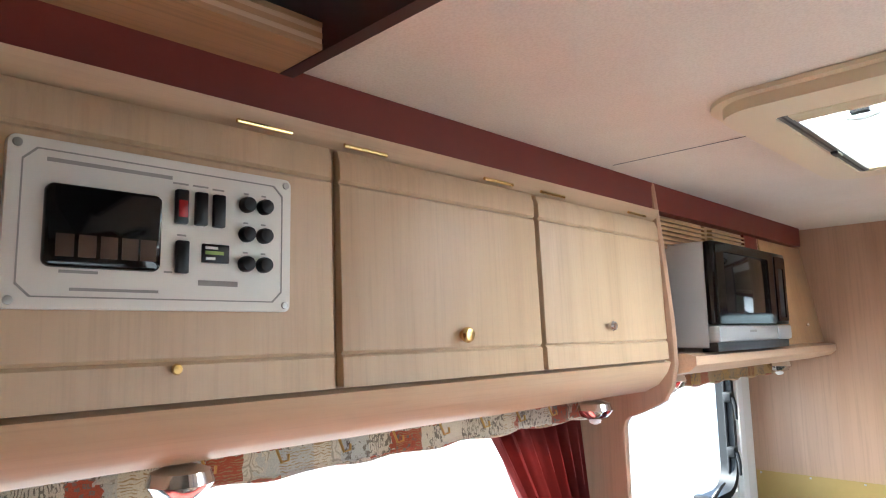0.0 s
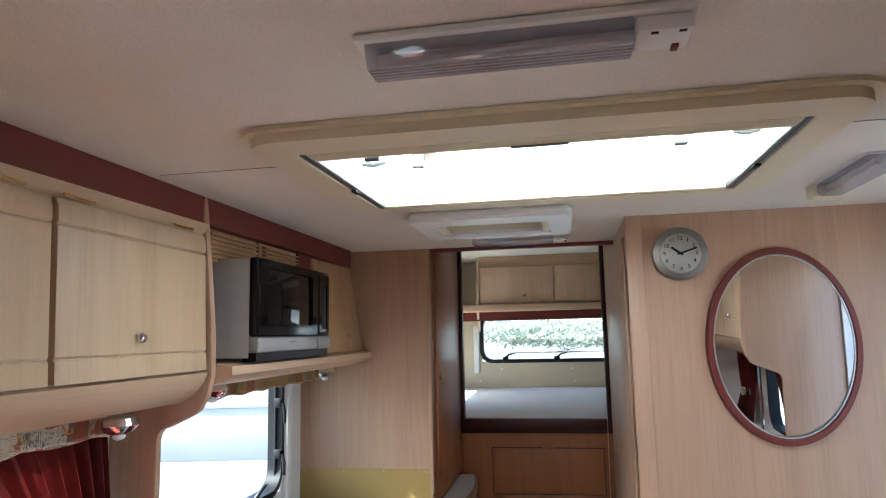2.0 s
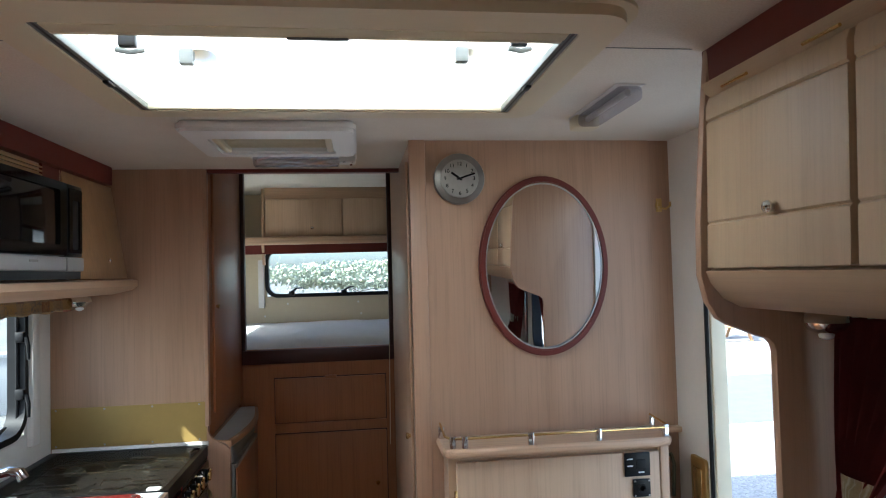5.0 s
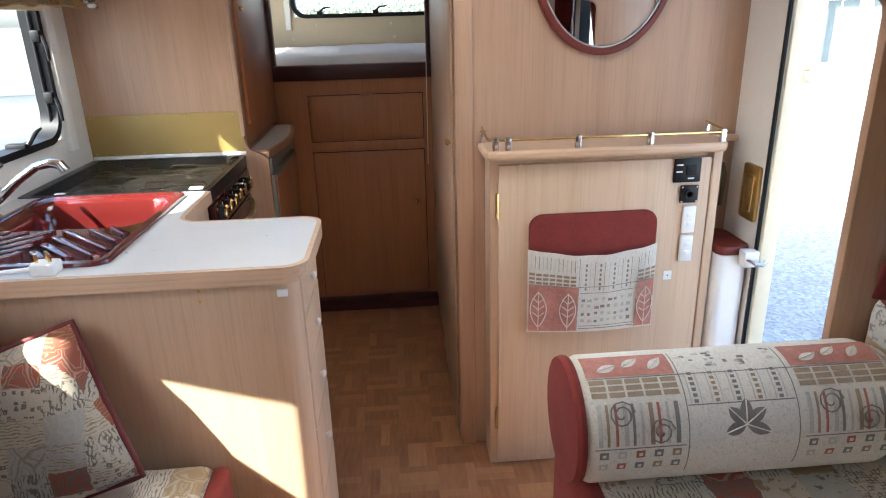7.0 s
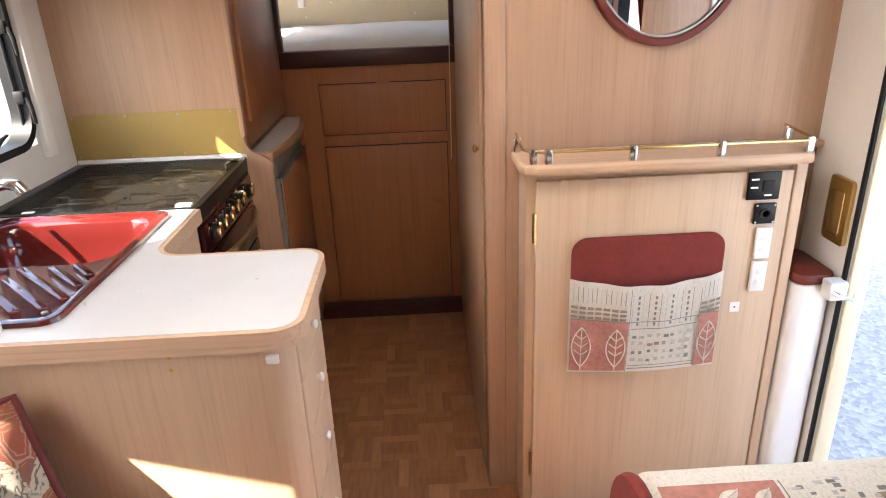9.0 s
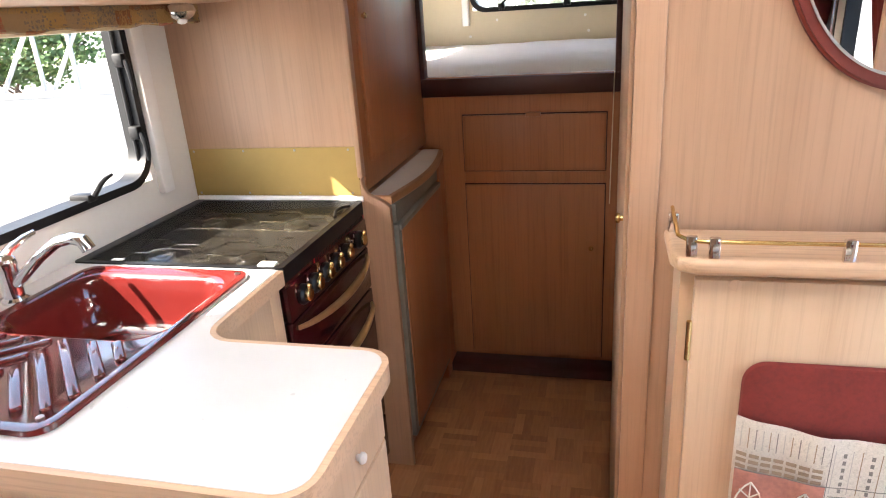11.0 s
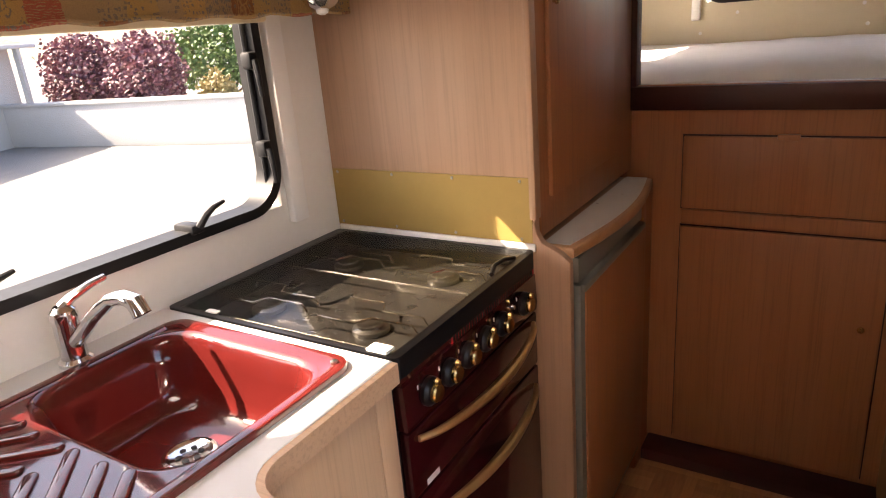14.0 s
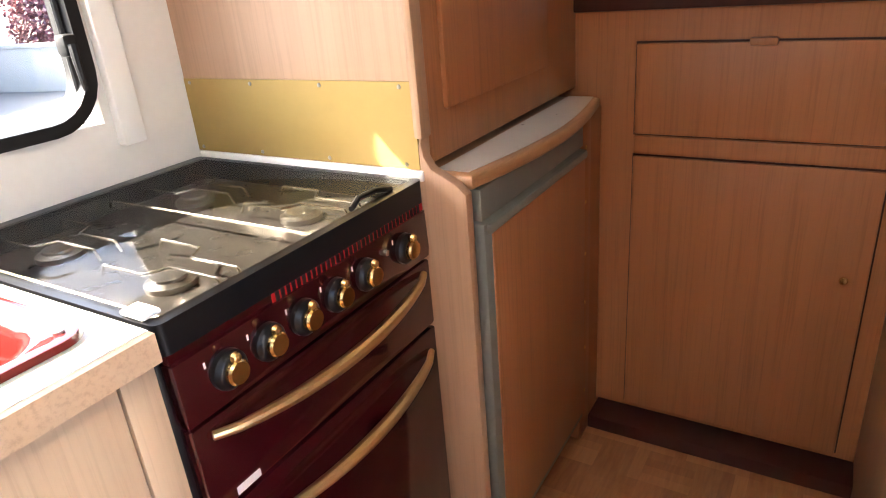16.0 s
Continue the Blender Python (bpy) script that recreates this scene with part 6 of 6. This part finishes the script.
def shrub(name, centre, size, count, colours, label, leaf=0.09, seed=1):
    """A shrub of stems and many small leaf blades with an uneven outline."""
    rnd = random.Random(seed)
    t = thing(name, (centre[0], centre[1], GROUND), label, "shrub")
    b = bmesh.new()
    for k in range(9):
        e = Vector((centre[0] + rnd.uniform(-0.7, 0.7) * size[0], centre[1] + rnd.uniform(-0.6, 0.6) * size[1], GROUND + size[2] * rnd.uniform(0.6, 0.9)))
        s = Vector((centre[0] + rnd.uniform(-0.3, 0.3) * size[0], centre[1], GROUND))
        add_tube(b, [s, (s + e) / 2 + Vector((0, 0, 0.15)), e], [0.04, 0.025, 0.01], 6)
    part("stems", b, plain("bark", (0.09, 0.06, 0.04), 0.9), t)
    vs, fs = [], []
    for k in range(count):
        d = Vector((rnd.gauss(0, 1), rnd.gauss(0, 1), rnd.gauss(0, 1))).normalized()
        lump = 0.78 + 0.32 * noise.noise(d * 2.3 + Vector((seed, 0, 0)))
        r = lump * rnd.uniform(0.6, 1.02)
        p = Vector((centre[0] + d.x * size[0] * r, centre[1] + d.y * size[1] * r, GROUND + size[2] * (0.52 + 0.5 * d.z * r)))
        a = Vector((rnd.gauss(0, 1), rnd.gauss(0, 1), rnd.gauss(0, 1))).normalized()
        c = a.orthogonal().normalized() * leaf * 0.5
        a *= leaf * rnd.uniform(0.7, 1.4)
        q = len(vs)
        vs += [p, p + a * 0.5 + c, p + a, p + a * 0.5 - c]
        fs.append((q, q + 1, q + 2, q + 3))
    me = bpy.data.meshes.new("crown")
    me.from_pydata(vs, [], fs)
    n = Nodes(name + "_leaves", 0.6)
    g = n.add("ShaderNodeNewGeometry")
    n.base(n.ramp(g.outputs["Random Per Island"], colours))
    me.materials.append(n.mat)
    ob = new("crown", me)
    ob.parent, ob.matrix_parent_inverse = t, Matrix.Translation(-t.location)
    tagged(ob, kind="stuff")
    return t


REDLEAF = [(0.0, (0.07, 0.03, 0.05)), (0.5, (0.17, 0.05, 0.07)), (0.8, (0.32, 0.12, 0.13)), (1.0, (0.45, 0.30, 0.28))]
GREENLEAF = [(0.0, (0.03, 0.07, 0.02)), (0.6, (0.07, 0.13, 0.03)), (1.0, (0.15, 0.22, 0.06))]
shrub("red_shrub", (-17.2, 11.9), (1.6, 1.0, 2.8), 7000, REDLEAF, "bushy red-leaved shrub behind the white wall", seed=2)
shrub("red_shrub", (-14.9, 12.2), (1.5, 1.0, 2.6), 7000, REDLEAF, "bushy red-leaved shrub behind the white wall", seed=3)
shrub("hedge", (-19.0, 19.0), (5.5, 0.9, 3.2), 9000, GREENLEAF, "clipped green hedge beyond the wall", 0.14, seed=4)
shrub("low_shrub", (-12.7, 12.5), (0.7, 0.5, 1.5), 1600, [(0.0, (0.2, 0.15, 0.05)), (1.0, (0.45, 0.34, 0.14))], "low yellowish shrub behind the wall", seed=5)
t = thing("pole_frame", (-12.1, 14.5, GROUND), "white tubular frame with diagonal struts", "frame")
for a, b in (((-14.2, 14.2, GROUND), (-12.2, 14.6, 2.4)), ((-12.9, 14.4, GROUND), (-11.0, 14.8, 2.4)), ((-12.6, 14.4, GROUND), (-12.6, 14.4, 2.6)), ((-11.8, 14.6, GROUND), (-11.8, 14.6, 2.6)), ((-12.8, 14.4, 1.7), (-10.8, 14.8, 1.9))):
    part("strut", tube([a, b], 0.05, 8), PAINT, t)


def house(x, y, w, d, h, roof, label, turn=0.0, bare=0.0):
    """A low building with a hipped roof, windows with frames, and a glazed porch."""
    t = thing("building", (x, y, GROUND), label, "building")
    G = GROUND
    R = Matrix.Translation((x, y, 0)) @ Matrix.Rotation(radians(turn), 4, "Z")
    def P(name, b, m, parent=None, lab=""):
        b.transform(R)
        return part(name, b, m, parent or t, lab)
    P("wall", box(-w / 2, w / 2, 0, d, G, G + h), PAINT)
    b = bmesh.new()
    e = 0.4
    v = [b.verts.new(q) for q in ((-w / 2 - e, -e, G + h), (w / 2 + e, -e, G + h), (w / 2 + e, d + e, G + h), (-w / 2 - e, d + e, G + h), (-w / 2 + d / 2, d / 2, G + h + roof), (w / 2 - d / 2, d / 2, G + h + roof))]
    for q in ((0, 1, 5, 4), (1, 2, 5), (2, 3, 4, 5), (3, 0, 4), (3, 2, 1, 0)):
        b.faces.new([v[i] for i in q])
    P("roof", b, plain("roof_tiles", (0.16, 0.12, 0.10), 0.85, vary=0.25, scale=4), None, "brown tiled hipped roof")
    P("gutter", box(-w / 2 - e, w / 2 + e, -e - 0.08, -e, G + h - 0.08, G + h + 0.02, 0.02), PAINT)
    k = int((w - bare) // 1.5)
    for i in range(k):
        a = -w / 2 + 0.3 + i * (w - bare - 0.6) / k
        z0 = G + (0.1 if i % 3 == 1 else 0.7)
        win = P("window", box(a, a + 1.15, -0.03, 0.03, z0, G + 2.2), plain("window_dark", (0.10, 0.13, 0.14), 0.08), None, "glazed shopfront window")
        P("frame", ring([(a, z0), (a + 1.15, z0), (a + 1.15, G + 2.2), (a, G + 2.2)], [(a + 0.07, z0 + 0.07), (a + 1.08, z0 + 0.07), (a + 1.08, G + 2.13), (a + 0.07, G + 2.13)], "y", -0.07, -0.031), WHITE, win)
        P("mullion", box(a + 0.55, a + 0.60, -0.06, -0.031, z0 + 0.07, G + 2.13), WHITE, win)
    for i in range(4):
        a = -w / 2 + 0.2 + i * (w - 0.4) / 3
        P("post", box(a - 0.06, a + 0.06, -0.42, -0.30, G, G + h - 0.02), PAINT)
    return t


house(13.3, 23.0, 9.0, 6.0, 2.5, 1.9, "low white building with brown roof and glazed front", -25)
house(-14.2, 4.1, 14.0, 6.0, 2.35, 1.4, "white outbuilding beside the yard", 117, 4.5)
t = thing("motorhome", (21.5, 22.0, GROUND), "parked white motorhome beside the building", "vehicle")
part("body", box(18.6, 24.4, 21, 23.2, GROUND + 0.45, GROUND + 2.9, 0.2, 3), PAINT, t)
part("window", box(19.6, 21.0, 20.97, 21.02, GROUND + 1.5, GROUND + 2.1, 0.05), GLASSY, t)
part("window", box(22.0, 23.4, 20.97, 21.02, GROUND + 1.5, GROUND + 2.1, 0.05), GLASSY, t)
part("stripe", box(18.7, 24.3, 20.985, 21.0, GROUND + 1.05, GROUND + 1.15), GREY, t)
for x in (19.6, 23.2):
    part("wheel", lathe([(0.2, -0.1), (0.34, -0.1), (0.36, 0), (0.34, 0.1), (0.2, 0.1)], (x, 21.1, GROUND + 0.36), "y", 20), RUBBER, t)
for x in (14.1, 14.9):
    t = thing("flower_tub", (x, 17.2, GROUND), "dark tub of yellow flowers in the yard", "planter", "flower tubs")
    part("tub", lathe([(0.16, 0), (0.24, 0.42), (0.26, 0.45), (0.22, 0.45)], (x, 17.2, GROUND), "z", 16), GREY, t)
    b, rnd = bmesh.new(), random.Random(int(x * 10))
    for k in range(160):
        d = Vector((rnd.gauss(0, 1), rnd.gauss(0, 1), abs(rnd.gauss(0, 1)))).normalized() * rnd.uniform(0.2, 0.3)
        p = Vector((x, 17.2, GROUND + 0.43)) + d
        s = 0.04
        b.faces.new([b.verts.new(p + Vector((rnd.uniform(-s, s), rnd.uniform(-s, s), rnd.uniform(-s, s)))) for _ in range(3)])
    part("flowers", b, plain("yellow_petals", (0.65, 0.48, 0.03), 0.7), t)
t = thing("picnic_table", (10.6, 18.0, GROUND), "wooden picnic bench in the yard", "bench")
for x0, x1, y0, y1, z0, z1 in ((9.8, 11.4, 17.7, 18.4, 0.70, 0.75), (9.8, 11.4, 17.2, 17.45, 0.42, 0.46), (9.8, 11.4, 18.65, 18.9, 0.42, 0.46)):
    part("plank", box(x0, x1, y0, y1, GROUND + z0, GROUND + z1, 0.01), PLY, t)
for x in (10.0, 11.2):
    for s in (-1, 1):
        part("leg", tube([(x, 18.05 + s * 0.65, GROUND), (x, 18.05 + s * 0.2, GROUND + 0.70)], 0.05, 6), PLY, t)
    part("bearer", box(x - 0.04, x + 0.04, 17.2, 18.9, GROUND + 0.36, GROUND + 0.42), PLY, t)
# distant haze is put into the leaf colours, paler than real foliage
shrub("tree_line", (4.0, 75.0), (20.0, 3.0, 4.2), 9000, [(0.0, (0.40, 0.43, 0.33)), (1.0, (0.62, 0.65, 0.52))], "row of trees behind the yard, haze put into the leaf colour", 0.35, seed=8)
